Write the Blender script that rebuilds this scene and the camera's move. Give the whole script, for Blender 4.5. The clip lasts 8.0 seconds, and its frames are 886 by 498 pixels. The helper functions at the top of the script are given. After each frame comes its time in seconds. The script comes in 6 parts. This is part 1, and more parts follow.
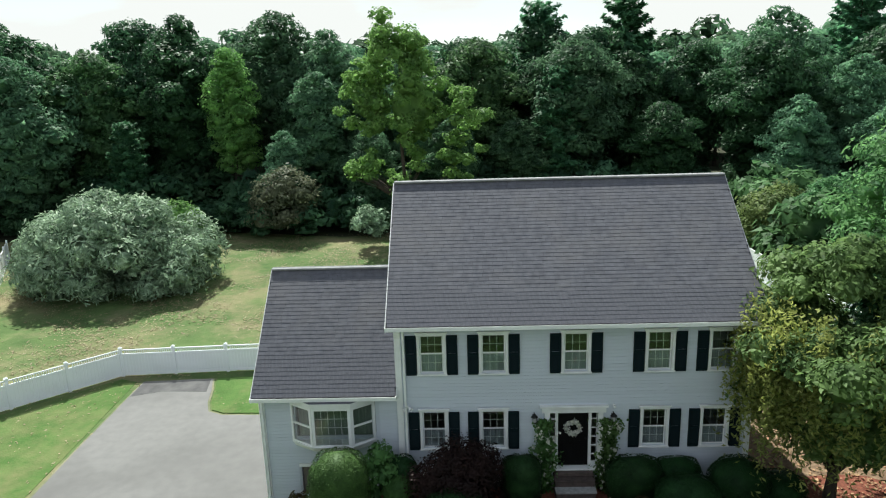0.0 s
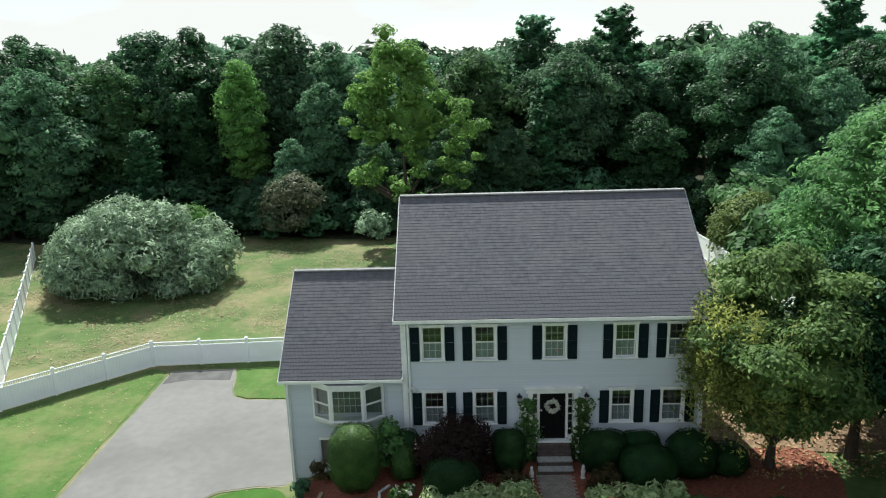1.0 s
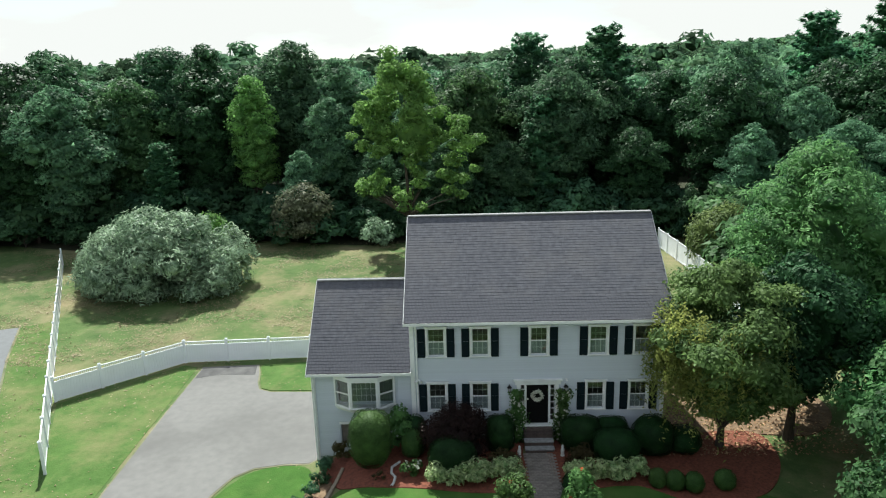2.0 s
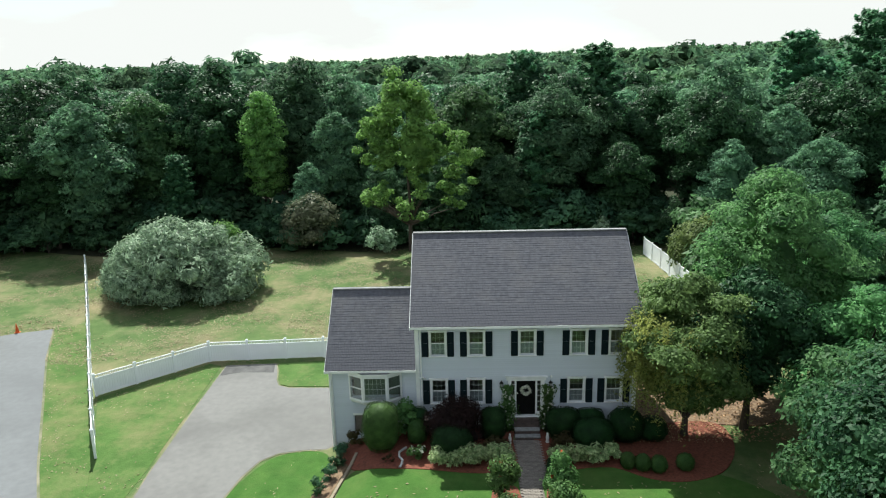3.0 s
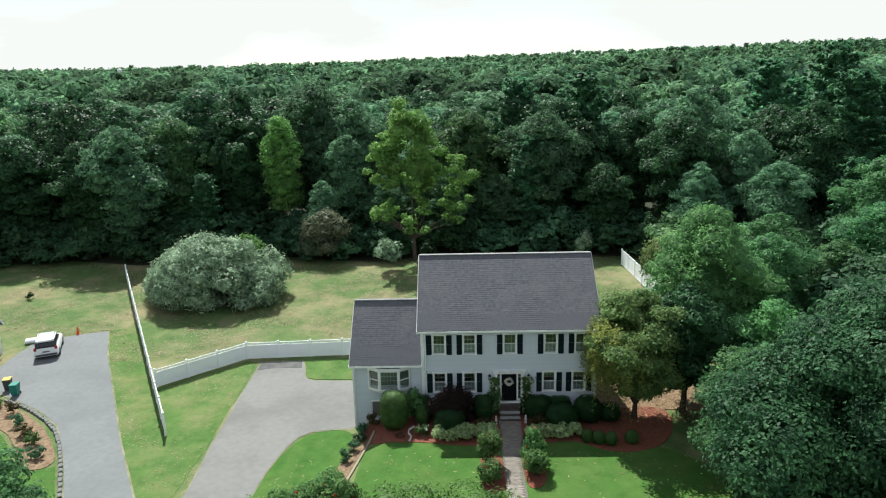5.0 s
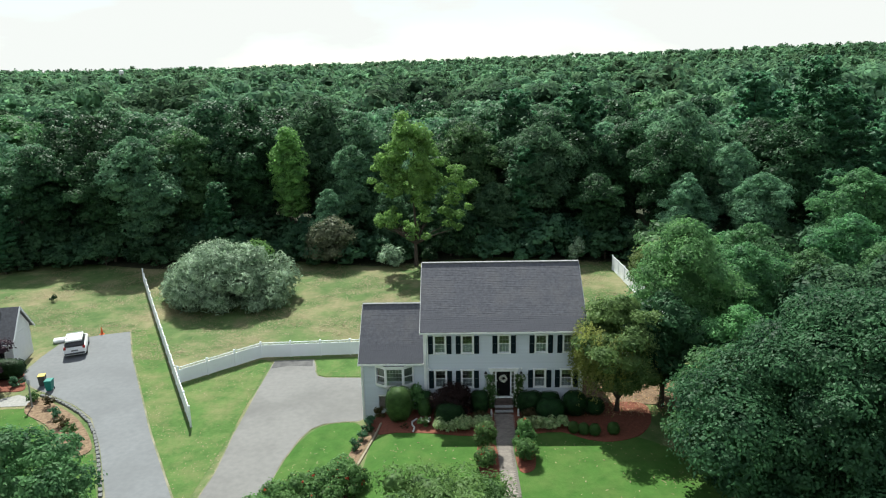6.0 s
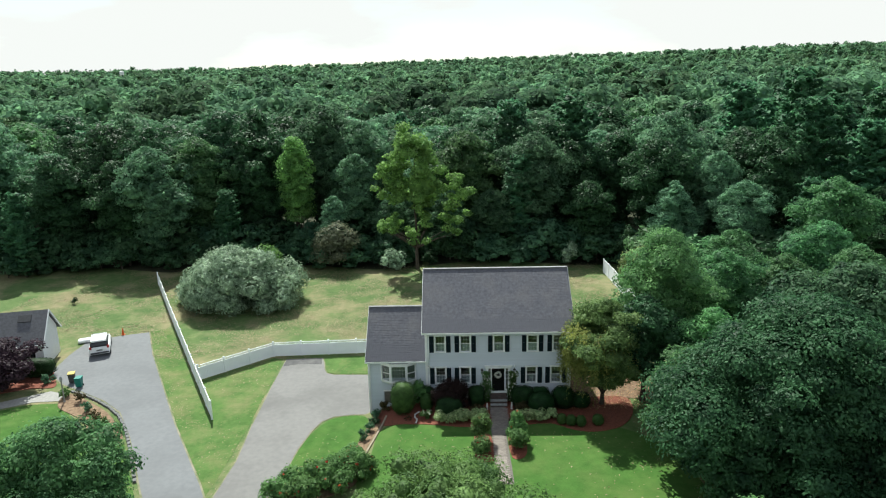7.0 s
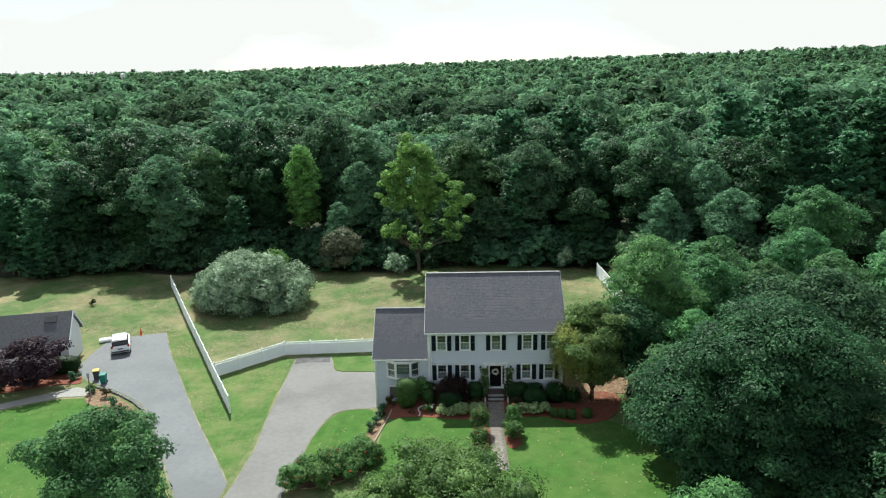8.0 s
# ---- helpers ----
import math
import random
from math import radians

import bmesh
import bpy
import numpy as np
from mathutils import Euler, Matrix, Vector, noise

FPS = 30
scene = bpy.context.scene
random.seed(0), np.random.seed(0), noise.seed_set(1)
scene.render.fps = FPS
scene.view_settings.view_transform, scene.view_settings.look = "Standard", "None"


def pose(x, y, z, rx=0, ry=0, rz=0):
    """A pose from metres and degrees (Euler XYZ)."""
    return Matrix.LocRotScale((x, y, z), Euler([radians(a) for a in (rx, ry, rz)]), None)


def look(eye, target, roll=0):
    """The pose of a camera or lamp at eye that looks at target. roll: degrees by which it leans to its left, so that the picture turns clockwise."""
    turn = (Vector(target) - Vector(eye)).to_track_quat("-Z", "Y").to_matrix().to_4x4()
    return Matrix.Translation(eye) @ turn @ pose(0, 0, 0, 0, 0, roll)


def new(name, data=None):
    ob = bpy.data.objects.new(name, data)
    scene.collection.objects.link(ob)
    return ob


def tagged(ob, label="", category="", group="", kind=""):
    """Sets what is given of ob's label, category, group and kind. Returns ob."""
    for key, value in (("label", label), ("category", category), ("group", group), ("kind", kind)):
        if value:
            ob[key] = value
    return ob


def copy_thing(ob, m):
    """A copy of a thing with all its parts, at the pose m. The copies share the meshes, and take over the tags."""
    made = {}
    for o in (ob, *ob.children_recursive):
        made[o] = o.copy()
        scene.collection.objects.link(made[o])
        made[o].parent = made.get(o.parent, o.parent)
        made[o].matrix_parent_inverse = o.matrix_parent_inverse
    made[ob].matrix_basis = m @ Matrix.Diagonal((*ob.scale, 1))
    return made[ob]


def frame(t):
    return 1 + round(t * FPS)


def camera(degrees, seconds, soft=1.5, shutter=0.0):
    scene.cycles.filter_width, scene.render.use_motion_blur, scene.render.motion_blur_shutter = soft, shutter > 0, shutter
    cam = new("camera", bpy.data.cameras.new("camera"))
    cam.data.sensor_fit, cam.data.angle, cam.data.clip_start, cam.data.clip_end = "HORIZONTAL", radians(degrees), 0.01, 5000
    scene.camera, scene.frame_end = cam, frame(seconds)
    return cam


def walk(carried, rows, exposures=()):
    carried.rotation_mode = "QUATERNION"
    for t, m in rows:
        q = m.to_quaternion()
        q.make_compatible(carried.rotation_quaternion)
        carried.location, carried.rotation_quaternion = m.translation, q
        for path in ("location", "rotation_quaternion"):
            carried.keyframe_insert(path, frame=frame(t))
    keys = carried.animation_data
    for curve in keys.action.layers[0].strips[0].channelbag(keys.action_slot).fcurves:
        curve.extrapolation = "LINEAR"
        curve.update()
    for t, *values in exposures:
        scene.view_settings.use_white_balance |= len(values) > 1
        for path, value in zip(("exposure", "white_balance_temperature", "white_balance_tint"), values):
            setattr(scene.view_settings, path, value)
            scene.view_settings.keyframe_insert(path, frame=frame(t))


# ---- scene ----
cam = camera(65.9, 8.0, soft=1.15)
PATH = [
    (0, (2.53, -19.196, 12.754), (2.463, -17.257, 12.271), -1.8),
    (0.5, (2.537, -20.703, 13.018), (2.47, -18.763, 12.538), -1.9),
    (1, (2.655, -22.73, 13.816), (2.591, -20.79, 13.333), -1.7),
    (1.5, (2.64, -24.873, 14.719), (2.58, -22.934, 14.232), -1.7),
    (3, (2.622, -31.07, 17.186), (2.57, -29.13, 16.703), -1.4),
    (3.5, (2.753, -33.08, 18.158), (2.7, -31.142, 17.668), -1.4),
    (4, (2.833, -35.176, 19.014), (2.78, -33.237, 18.527), -1.3),
    (4.5, (2.853, -37.141, 19.773), (2.8, -35.202, 19.286), -1.4),
    (6, (2.933, -43.138, 22.095), (2.881, -41.198, 21.612), -1.2),
    (6.5, (2.934, -45.155, 22.842), (2.884, -43.215, 22.36), -1.2),
    (7, (3.049, -47.188, 23.727), (2.998, -45.248, 23.242), -1.3),
    (7.5, (3.057, -49.193, 24.645), (3.007, -47.254, 24.157), -1.3),
    (8, (2.985, -51.004, 24.999), (2.936, -49.063, 24.52), -1.2),
]
walk(cam, [(t, look(eye, target, roll)) for t, eye, target, roll in PATH], exposures=[(0.0, 0.41, 6350, 0), (8.0, 0.41, 6350, 0)])

# ---- light ----
SUN = Vector((-1.47, 4.46, 5.76)).normalized()      # towards the sun: behind the house, a little to the left
world = bpy.data.worlds.new("sky")
scene.world = world
world.use_nodes = True
wn, wl = world.node_tree.nodes, world.node_tree.links
wn.clear()
sky = wn.new("ShaderNodeTexSky")
sky.sky_type, sky.sun_disc = "NISHITA", False
sky.sun_elevation = math.asin(SUN.z)
sky.sun_rotation = math.atan2(SUN.x, SUN.y)
sky.air_density, sky.dust_density = 1.0, 0.2
coord = wn.new("ShaderNodeTexCoord")
squash = wn.new("ShaderNodeMapping")
squash.inputs["Scale"].default_value = (1.0, 1.0, 3.5)
cloud = wn.new("ShaderNodeTexNoise")
cloud.inputs["Scale"].default_value, cloud.inputs["Detail"].default_value = 2.2, 7.0
cover = wn.new("ShaderNodeValToRGB")
cover.color_ramp.elements[0].position, cover.color_ramp.elements[1].position = 0.34, 0.46
cover.color_ramp.elements[0].color = (0.45, 0.45, 0.45, 1)
skyb, cloudb, both = wn.new("ShaderNodeBackground"), wn.new("ShaderNodeBackground"), wn.new("ShaderNodeMixShader")
skyb.inputs["Strength"].default_value = 0.12
cloudb.inputs["Color"].default_value, cloudb.inputs["Strength"].default_value = (1.0, 0.965, 0.965, 1), 0.74
wout = wn.new("ShaderNodeOutputWorld")
wl.new(coord.outputs["Generated"], squash.inputs["Vector"])
wl.new(squash.outputs["Vector"], cloud.inputs["Vector"])
# clouds lie close towards the horizon and open up overhead
height, thin = wn.new("ShaderNodeSeparateXYZ"), wn.new("ShaderNodeMath")
thin.operation, thin.inputs[1].default_value = "MULTIPLY_ADD", -0.4
wl.new(coord.outputs["Generated"], height.inputs["Vector"])
wl.new(height.outputs["Z"], thin.inputs[0])
wl.new(cloud.outputs["Fac"], thin.inputs[2])
wl.new(thin.outputs[0], cover.inputs["Fac"])
wl.new(cover.outputs["Color"], both.inputs["Fac"])
wl.new(sky.outputs["Color"], skyb.inputs["Color"])
wl.new(skyb.outputs["Background"], both.inputs[1])
wl.new(cloudb.outputs["Background"], both.inputs[2])
wl.new(both.outputs["Shader"], wout.inputs["Surface"])

sun_data = bpy.data.lights.new("sun", "SUN")
sun_data.energy, sun_data.angle, sun_data.color = 6.7, radians(0.6), (1.0, 0.965, 0.90)
sun = new("sun", sun_data)
sun.matrix_world = look(SUN * 60, (0, 0, 0))


# ---- materials ----
def material(name, color, rough=0.8, color2=None, scale=6.0, detail=5.0, bump=0.0, bump_scale=None, metal=0.0, island=0.0, obj=0.0,
             grain=0.5, big=None, big_scale=0.25, big_amount=0.5, spec=0.3, stretch=None, translucent=0.0, hue=0.0):
    """A procedural surface: two colours mixed by fine noise, stains by broad noise, random lightness per piece."""
    m = bpy.data.materials.new(name)
    m.use_nodes = True
    nt = m.node_tree
    n, l = nt.nodes, nt.links
    b = n["Principled BSDF"]
    b.inputs["Roughness"].default_value, b.inputs["Metallic"].default_value = rough, metal
    b.inputs["Specular IOR Level"].default_value = spec
    geo = n.new("ShaderNodeTexCoord")
    vec = geo.outputs["Object"]
    if stretch:
        mp = n.new("ShaderNodeMapping")
        mp.inputs["Scale"].default_value = stretch
        l.new(vec, mp.inputs["Vector"])
        vec = mp.outputs["Vector"]
    tex = n.new("ShaderNodeTexNoise")
    tex.inputs["Scale"].default_value, tex.inputs["Detail"].default_value = scale, detail
    tex.inputs["Roughness"].default_value = grain
    l.new(vec, tex.inputs["Vector"])
    ramp = n.new("ShaderNodeValToRGB")
    c2 = color2 or tuple(c * 0.7 for c in color)
    ramp.color_ramp.elements[0].position, ramp.color_ramp.elements[1].position = 0.32, 0.68
    ramp.color_ramp.elements[0].color, ramp.color_ramp.elements[1].color = (*c2, 1), (*color, 1)
    l.new(tex.outputs["Fac"], ramp.inputs["Fac"])
    col = ramp.outputs["Color"]
    if big:
        t2 = n.new("ShaderNodeTexNoise")
        t2.inputs["Scale"].default_value, t2.inputs["Detail"].default_value, t2.inputs["Roughness"].default_value = big_scale, 9.0, max(grain, 0.55)
        l.new(geo.outputs["Object"], t2.inputs["Vector"])
        r2 = n.new("ShaderNodeValToRGB")
        r2.color_ramp.elements[0].position, r2.color_ramp.elements[1].position = 0.45, 0.68
        l.new(t2.outputs["Fac"], r2.inputs["Fac"])
        k = n.new("ShaderNodeMath")
        k.operation = "MULTIPLY"
        k.inputs[1].default_value = big_amount
        l.new(r2.outputs["Color"], k.inputs[0])
        mx = n.new("ShaderNodeMix")
        mx.data_type = "RGBA"
        l.new(k.outputs[0], mx.inputs[0])
        l.new(col, mx.inputs[6])
        mx.inputs[7].default_value = (*big, 1)
        col = mx.outputs[2]
    if island or obj:
        g, o = n.new("ShaderNodeNewGeometry"), n.new("ShaderNodeObjectInfo")
        a = n.new("ShaderNodeMath")
        a.operation, a.inputs[1].default_value, a.inputs[2].default_value = "MULTIPLY_ADD", island * 2, 1 - island - obj
        l.new(g.outputs["Random Per Island"], a.inputs[0])
        c = n.new("ShaderNodeMath")
        c.operation, c.inputs[1].default_value = "MULTIPLY_ADD", obj * 2
        l.new(o.outputs["Random"], c.inputs[0])
        l.new(a.outputs[0], c.inputs[2])
        hs = n.new("ShaderNodeHueSaturation")
        hs.inputs["Saturation"].default_value = 1.0
        l.new(c.outputs[0], hs.inputs["Value"])
        l.new(col, hs.inputs["Color"])
        if hue:
            hh = n.new("ShaderNodeMath")
            hh.operation, hh.inputs[1].default_value, hh.inputs[2].default_value = "MULTIPLY_ADD", hue * 2, 0.5 - hue
            l.new(o.outputs["Random"], hh.inputs[0])
            l.new(hh.outputs[0], hs.inputs["Hue"])
        col = hs.outputs["Color"]
    l.new(col, b.inputs["Base Color"])
    if bump:
        bt = n.new("ShaderNodeTexNoise")
        bt.inputs["Scale"].default_value, bt.inputs["Detail"].default_value = bump_scale or scale * 3, 6.0
        l.new(vec, bt.inputs["Vector"])
        bp = n.new("ShaderNodeBump")
        bp.inputs["Strength"].default_value, bp.inputs["Distance"].default_value = 0.6, bump
        l.new(bt.outputs["Fac"], bp.inputs["Height"])
        l.new(bp.outputs["Normal"], b.inputs["Normal"])
    if translucent:
        tr, ms = n.new("ShaderNodeBsdfTranslucent"), n.new("ShaderNodeMixShader")
        l.new(col, tr.inputs["Color"])
        ms.inputs[0].default_value = translucent
        l.new(b.outputs[0], ms.inputs[1])
        l.new(tr.outputs[0], ms.inputs[2])
        l.new(ms.outputs[0], n["Material Output"].inputs["Surface"])
    return m


# light and dark tones mix in clumps, painting random shading into the leaves
def leaf_material(name, light, dark, scale=0.5, hue=0.012, obj=0.22, rough=0.55, glow=0.38, shine=0.12):
    return material(name, light, rough, dark, scale=scale, detail=4, island=0.26, obj=obj, hue=hue, spec=shine, translucent=glow)


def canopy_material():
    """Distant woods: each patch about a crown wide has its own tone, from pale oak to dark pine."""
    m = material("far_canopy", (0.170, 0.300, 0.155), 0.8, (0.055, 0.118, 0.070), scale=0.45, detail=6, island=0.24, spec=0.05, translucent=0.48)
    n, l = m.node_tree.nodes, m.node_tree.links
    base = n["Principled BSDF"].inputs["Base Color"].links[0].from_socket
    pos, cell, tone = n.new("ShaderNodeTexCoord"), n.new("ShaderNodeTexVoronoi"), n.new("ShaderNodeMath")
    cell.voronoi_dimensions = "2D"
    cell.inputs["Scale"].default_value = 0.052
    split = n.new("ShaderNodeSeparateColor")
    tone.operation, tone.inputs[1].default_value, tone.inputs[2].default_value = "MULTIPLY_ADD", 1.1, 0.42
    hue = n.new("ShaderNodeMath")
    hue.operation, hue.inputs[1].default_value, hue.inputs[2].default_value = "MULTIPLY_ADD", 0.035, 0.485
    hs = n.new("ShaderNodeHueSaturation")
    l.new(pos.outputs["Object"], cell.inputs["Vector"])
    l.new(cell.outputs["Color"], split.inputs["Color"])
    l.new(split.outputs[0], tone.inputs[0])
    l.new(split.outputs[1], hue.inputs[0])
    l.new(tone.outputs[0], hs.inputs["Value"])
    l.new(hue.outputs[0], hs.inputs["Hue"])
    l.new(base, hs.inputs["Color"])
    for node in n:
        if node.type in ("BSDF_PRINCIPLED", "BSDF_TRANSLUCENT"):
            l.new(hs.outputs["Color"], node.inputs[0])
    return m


M_GRASS = material("lawn_grass", (0.110, 0.158, 0.058), 0.95, (0.056, 0.100, 0.033), scale=0.7, detail=14, grain=0.74, big=(0.27, 0.215, 0.135), big_scale=0.15, big_amount=0.9, bump=0.06, bump_scale=14, spec=0.1)
M_LUSH = material("lush_grass", (0.066, 0.140, 0.030), 0.95, (0.036, 0.092, 0.018), scale=1.0, detail=14, grain=0.72, spec=0.1, big=(0.115, 0.15, 0.048), big_scale=0.3, big_amount=0.5, bump=0.04, bump_scale=16)
M_SIDE = material("flecked_grass", (0.094, 0.160, 0.046), 0.95, (0.048, 0.100, 0.025), scale=0.8, detail=14, grain=0.74, big=(0.24, 0.20, 0.11), big_scale=0.42, big_amount=0.5, bump=0.05, bump_scale=14, spec=0.1)
M_DRY = material("dry_grass", (0.23, 0.21, 0.15), 0.95, (0.10, 0.12, 0.055), scale=0.9, bump=0.05, bump_scale=12)
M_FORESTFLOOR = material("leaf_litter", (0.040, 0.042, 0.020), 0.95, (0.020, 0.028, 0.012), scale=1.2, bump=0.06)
M_ASPHALT = material("worn_asphalt", (0.182, 0.176, 0.172), 0.9, (0.155, 0.15, 0.147), scale=2.5, big=(0.11, 0.106, 0.104), big_scale=0.18, big_amount=0.75, bump=0.003, bump_scale=45)
M_ASPHALT2 = material("grey_asphalt", (0.165, 0.17, 0.18), 0.9, (0.14, 0.144, 0.152), scale=2.5, big=(0.115, 0.118, 0.125), big_scale=0.2, big_amount=0.6, bump=0.003, bump_scale=45)
M_NEWASPHALT = material("newer_asphalt", (0.085, 0.082, 0.085), 0.9, (0.06, 0.058, 0.06), scale=2.5, big=(0.14, 0.136, 0.134), big_scale=0.8, big_amount=0.8, bump=0.003, bump_scale=45)
M_MULCH = material("red_mulch", (0.22, 0.072, 0.045), 0.95, (0.11, 0.038, 0.025), scale=9, bump=0.04, bump_scale=30)
M_LEAFSOIL = material("dry_leaf_soil", (0.24, 0.165, 0.105), 0.95, (0.11, 0.068, 0.042), scale=4, bump=0.04, bump_scale=20)
M_SIDING = material("grey_vinyl_siding", (0.54, 0.58, 0.645), 0.55, (0.49, 0.53, 0.59), scale=1.6, detail=6, obj=0.03, stretch=(1, 1, 3))
M_TRIM = material("white_painted_trim", (0.78, 0.79, 0.80), 0.5, (0.68, 0.69, 0.70), scale=3, bump=0.001)
M_VINYL = material("white_vinyl_fence", (0.86, 0.88, 0.91), 0.4, (0.80, 0.82, 0.85), scale=0.7, island=0.02)
M_SHINGLE = material("asphalt_shingle", (0.118, 0.119, 0.140), 0.9, (0.080, 0.080, 0.096), scale=5, detail=8, big=(0.140, 0.134, 0.142), big_scale=0.6, big_amount=0.5, obj=0.035, island=0.04, bump=0.004, bump_scale=90)
M_UNDERLAY = material("roof_deck", (0.05, 0.05, 0.055), 0.95)
M_SHUTTER = material("dark_green_shutter", (0.006, 0.016, 0.020), 0.7, (0.004, 0.010, 0.013), scale=3, spec=0.1)
M_BLACK = material("black_door_paint", (0.005, 0.005, 0.006), 0.6, (0.004, 0.004, 0.004), scale=4, spec=0.1)
M_BLACKMETAL = material("black_metal", (0.02, 0.02, 0.02), 0.4, metal=0.6)
M_GLASSLAMP = material("lantern_glass", (0.35, 0.36, 0.36), 0.1, spec=0.6)
M_ROOM = material("dim_room_paint", (0.30, 0.29, 0.27), 0.9)
# drape and curtain greyed to stand in for the sky's reflection in the panes
M_DRAPE = material("green_drape", (0.20, 0.24, 0.20), 0.9, (0.11, 0.14, 0.12), scale=4, stretch=(6, 6, 0.4))
M_CURTAIN = material("sky_tinted_curtain", (0.30, 0.33, 0.36), 0.9, (0.20, 0.22, 0.25), scale=4, stretch=(6, 6, 0.4))
M_STONE = material("grey_granite", (0.17, 0.17, 0.17), 0.85, (0.10, 0.10, 0.10), scale=14, bump=0.004)
M_TREAD = material("worn_granite", (0.34, 0.34, 0.34), 0.85, (0.22, 0.22, 0.22), scale=9, bump=0.004)
M_BRICK = material("weathered_brick", (0.10, 0.075, 0.068), 0.9, (0.06, 0.047, 0.043), scale=9, obj=0.2, island=0.1, bump=0.006)
M_PAVER = material("grey_clay_paver", (0.27, 0.235, 0.21), 0.9, (0.19, 0.165, 0.15), scale=7, obj=0.16, island=0.16, bump=0.005)
M_MORTAR = material("sandy_joint", (0.15, 0.135, 0.12), 0.95)
M_CONCRETE = material("concrete", (0.30, 0.29, 0.275), 0.9, (0.22, 0.215, 0.205), scale=5, bump=0.004)
M_TIMBER = material("weathered_timber", (0.32, 0.26, 0.19), 0.85, (0.2, 0.16, 0.12), scale=4, stretch=(1, 8, 8), obj=0.1)
M_BARK = material("bark", (0.085, 0.068, 0.055), 0.95, (0.04, 0.032, 0.027), scale=6, stretch=(3, 3, 0.6), bump=0.03, bump_scale=9)
M_TAN = material("brown_panel", (0.17, 0.15, 0.135), 0.8)
M_STATUE = material("pale_cast_stone", (0.62, 0.62, 0.60), 0.8, (0.45, 0.45, 0.44), scale=12, bump=0.003)
M_CARWHITE = material("white_car_paint", (0.80, 0.81, 0.82), 0.25, (0.78, 0.79, 0.80), spec=0.6)
M_CARGLASS = material("tinted_car_glass", (0.02, 0.022, 0.025), 0.08, spec=0.7)
M_RUBBER = material("tyre_rubber", (0.02, 0.02, 0.02), 0.85)
M_RED = material("red_lens", (0.35, 0.02, 0.02), 0.25)
M_ORANGE = material("orange_plastic", (0.75, 0.13, 0.03), 0.5)
M_TEAL = material("teal_bin_plastic", (0.02, 0.20, 0.17), 0.5)
M_YELLOWLID = material("yellow_bin_plastic", (0.55, 0.42, 0.10), 0.5)
M_DARKGREY = material("dark_grey_plastic", (0.07, 0.07, 0.075), 0.6)
M_WIRE = material("cable_black", (0.03, 0.03, 0.03), 0.6)

L_OAK = leaf_material("oak_leaves", (0.185, 0.345, 0.185), (0.040, 0.096, 0.056), scale=0.8, obj=0.38, glow=0.5, shine=0.08)
# dark tone set very low to paint deep shade into the maple crowns
L_MAPLE = leaf_material("maple_leaves", (0.074, 0.170, 0.074), (0.010, 0.034, 0.016), scale=0.8, obj=0.24, glow=0.45, rough=0.5, shine=0.12)
L_PINE = leaf_material("pine_needles", (0.125, 0.295, 0.140), (0.034, 0.105, 0.056), scale=0.8, hue=0.006, obj=0.25, glow=0.48)
L_LIME = leaf_material("yellow_green_leaves", (0.255, 0.44, 0.125), (0.10, 0.205, 0.06), scale=0.9, obj=0.05, glow=0.52)
L_LOCUST = leaf_material("bright_locust_leaves", (0.210, 0.420, 0.155), (0.050, 0.135, 0.054), scale=0.8, obj=0.06, glow=0.5)
# light tone paints sunlit tips, dark tone the shaded gaps between sprays
L_SILVER = leaf_material("silver_green_leaves", (0.44, 0.59, 0.40), (0.048, 0.105, 0.050), scale=1.4, obj=0.05, rough=0.5, shine=0.15, glow=0.32)
L_SHRUB = leaf_material("understory_leaves", (0.105, 0.215, 0.102), (0.024, 0.064, 0.034), hue=0.02, obj=0.36, glow=0.45)
L_GREYBRUSH = leaf_material("grey_seed_heads", (0.19, 0.20, 0.13), (0.05, 0.07, 0.035))
L_WILLOW = leaf_material("weeping_leaves", (0.205, 0.285, 0.10), (0.068, 0.115, 0.04), scale=0.9, obj=0.05, glow=0.45)
L_STRAND = leaf_material("trailing_leaves", (0.36, 0.38, 0.11), (0.17, 0.19, 0.06), obj=0.05, glow=0.5)
L_YEW = leaf_material("clipped_yew", (0.022, 0.060, 0.018), (0.009, 0.027, 0.009), scale=2.5, obj=0.1, glow=0.15)
L_BOX = leaf_material("clipped_box", (0.07, 0.13, 0.036), (0.034, 0.072, 0.020), scale=2.5, obj=0.08, glow=0.15)
L_REDMAPLE = leaf_material("dark_red_leaves", (0.026, 0.013, 0.011), (0.009, 0.005, 0.005), scale=1.5, glow=0.15)
L_PLUM = leaf_material("purple_plum_leaves", (0.075, 0.045, 0.06), (0.04, 0.024, 0.034))
L_HOSTA = leaf_material("variegated_leaves", (0.58, 0.66, 0.37), (0.13, 0.23, 0.08), scale=5, obj=0.06)
L_ROSE = leaf_material("rose_leaves", (0.14, 0.25, 0.08), (0.05, 0.11, 0.035), scale=2)
L_CORAL = leaf_material("coral_flowers", (0.55, 0.11, 0.05), (0.40, 0.06, 0.04), obj=0.0)
L_WHITEFLOWER = leaf_material("white_flowers", (0.75, 0.74, 0.68), (0.6, 0.6, 0.54), obj=0.0)
L_BROWNISH = leaf_material("bronze_shrub_leaves", (0.10, 0.085, 0.035), (0.05, 0.045, 0.02))
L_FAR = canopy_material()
L_THICKET = leaf_material("thicket_leaves", (0.150, 0.310, 0.125), (0.036, 0.098, 0.042), scale=0.8, hue=0.02, obj=0.25, glow=0.48)
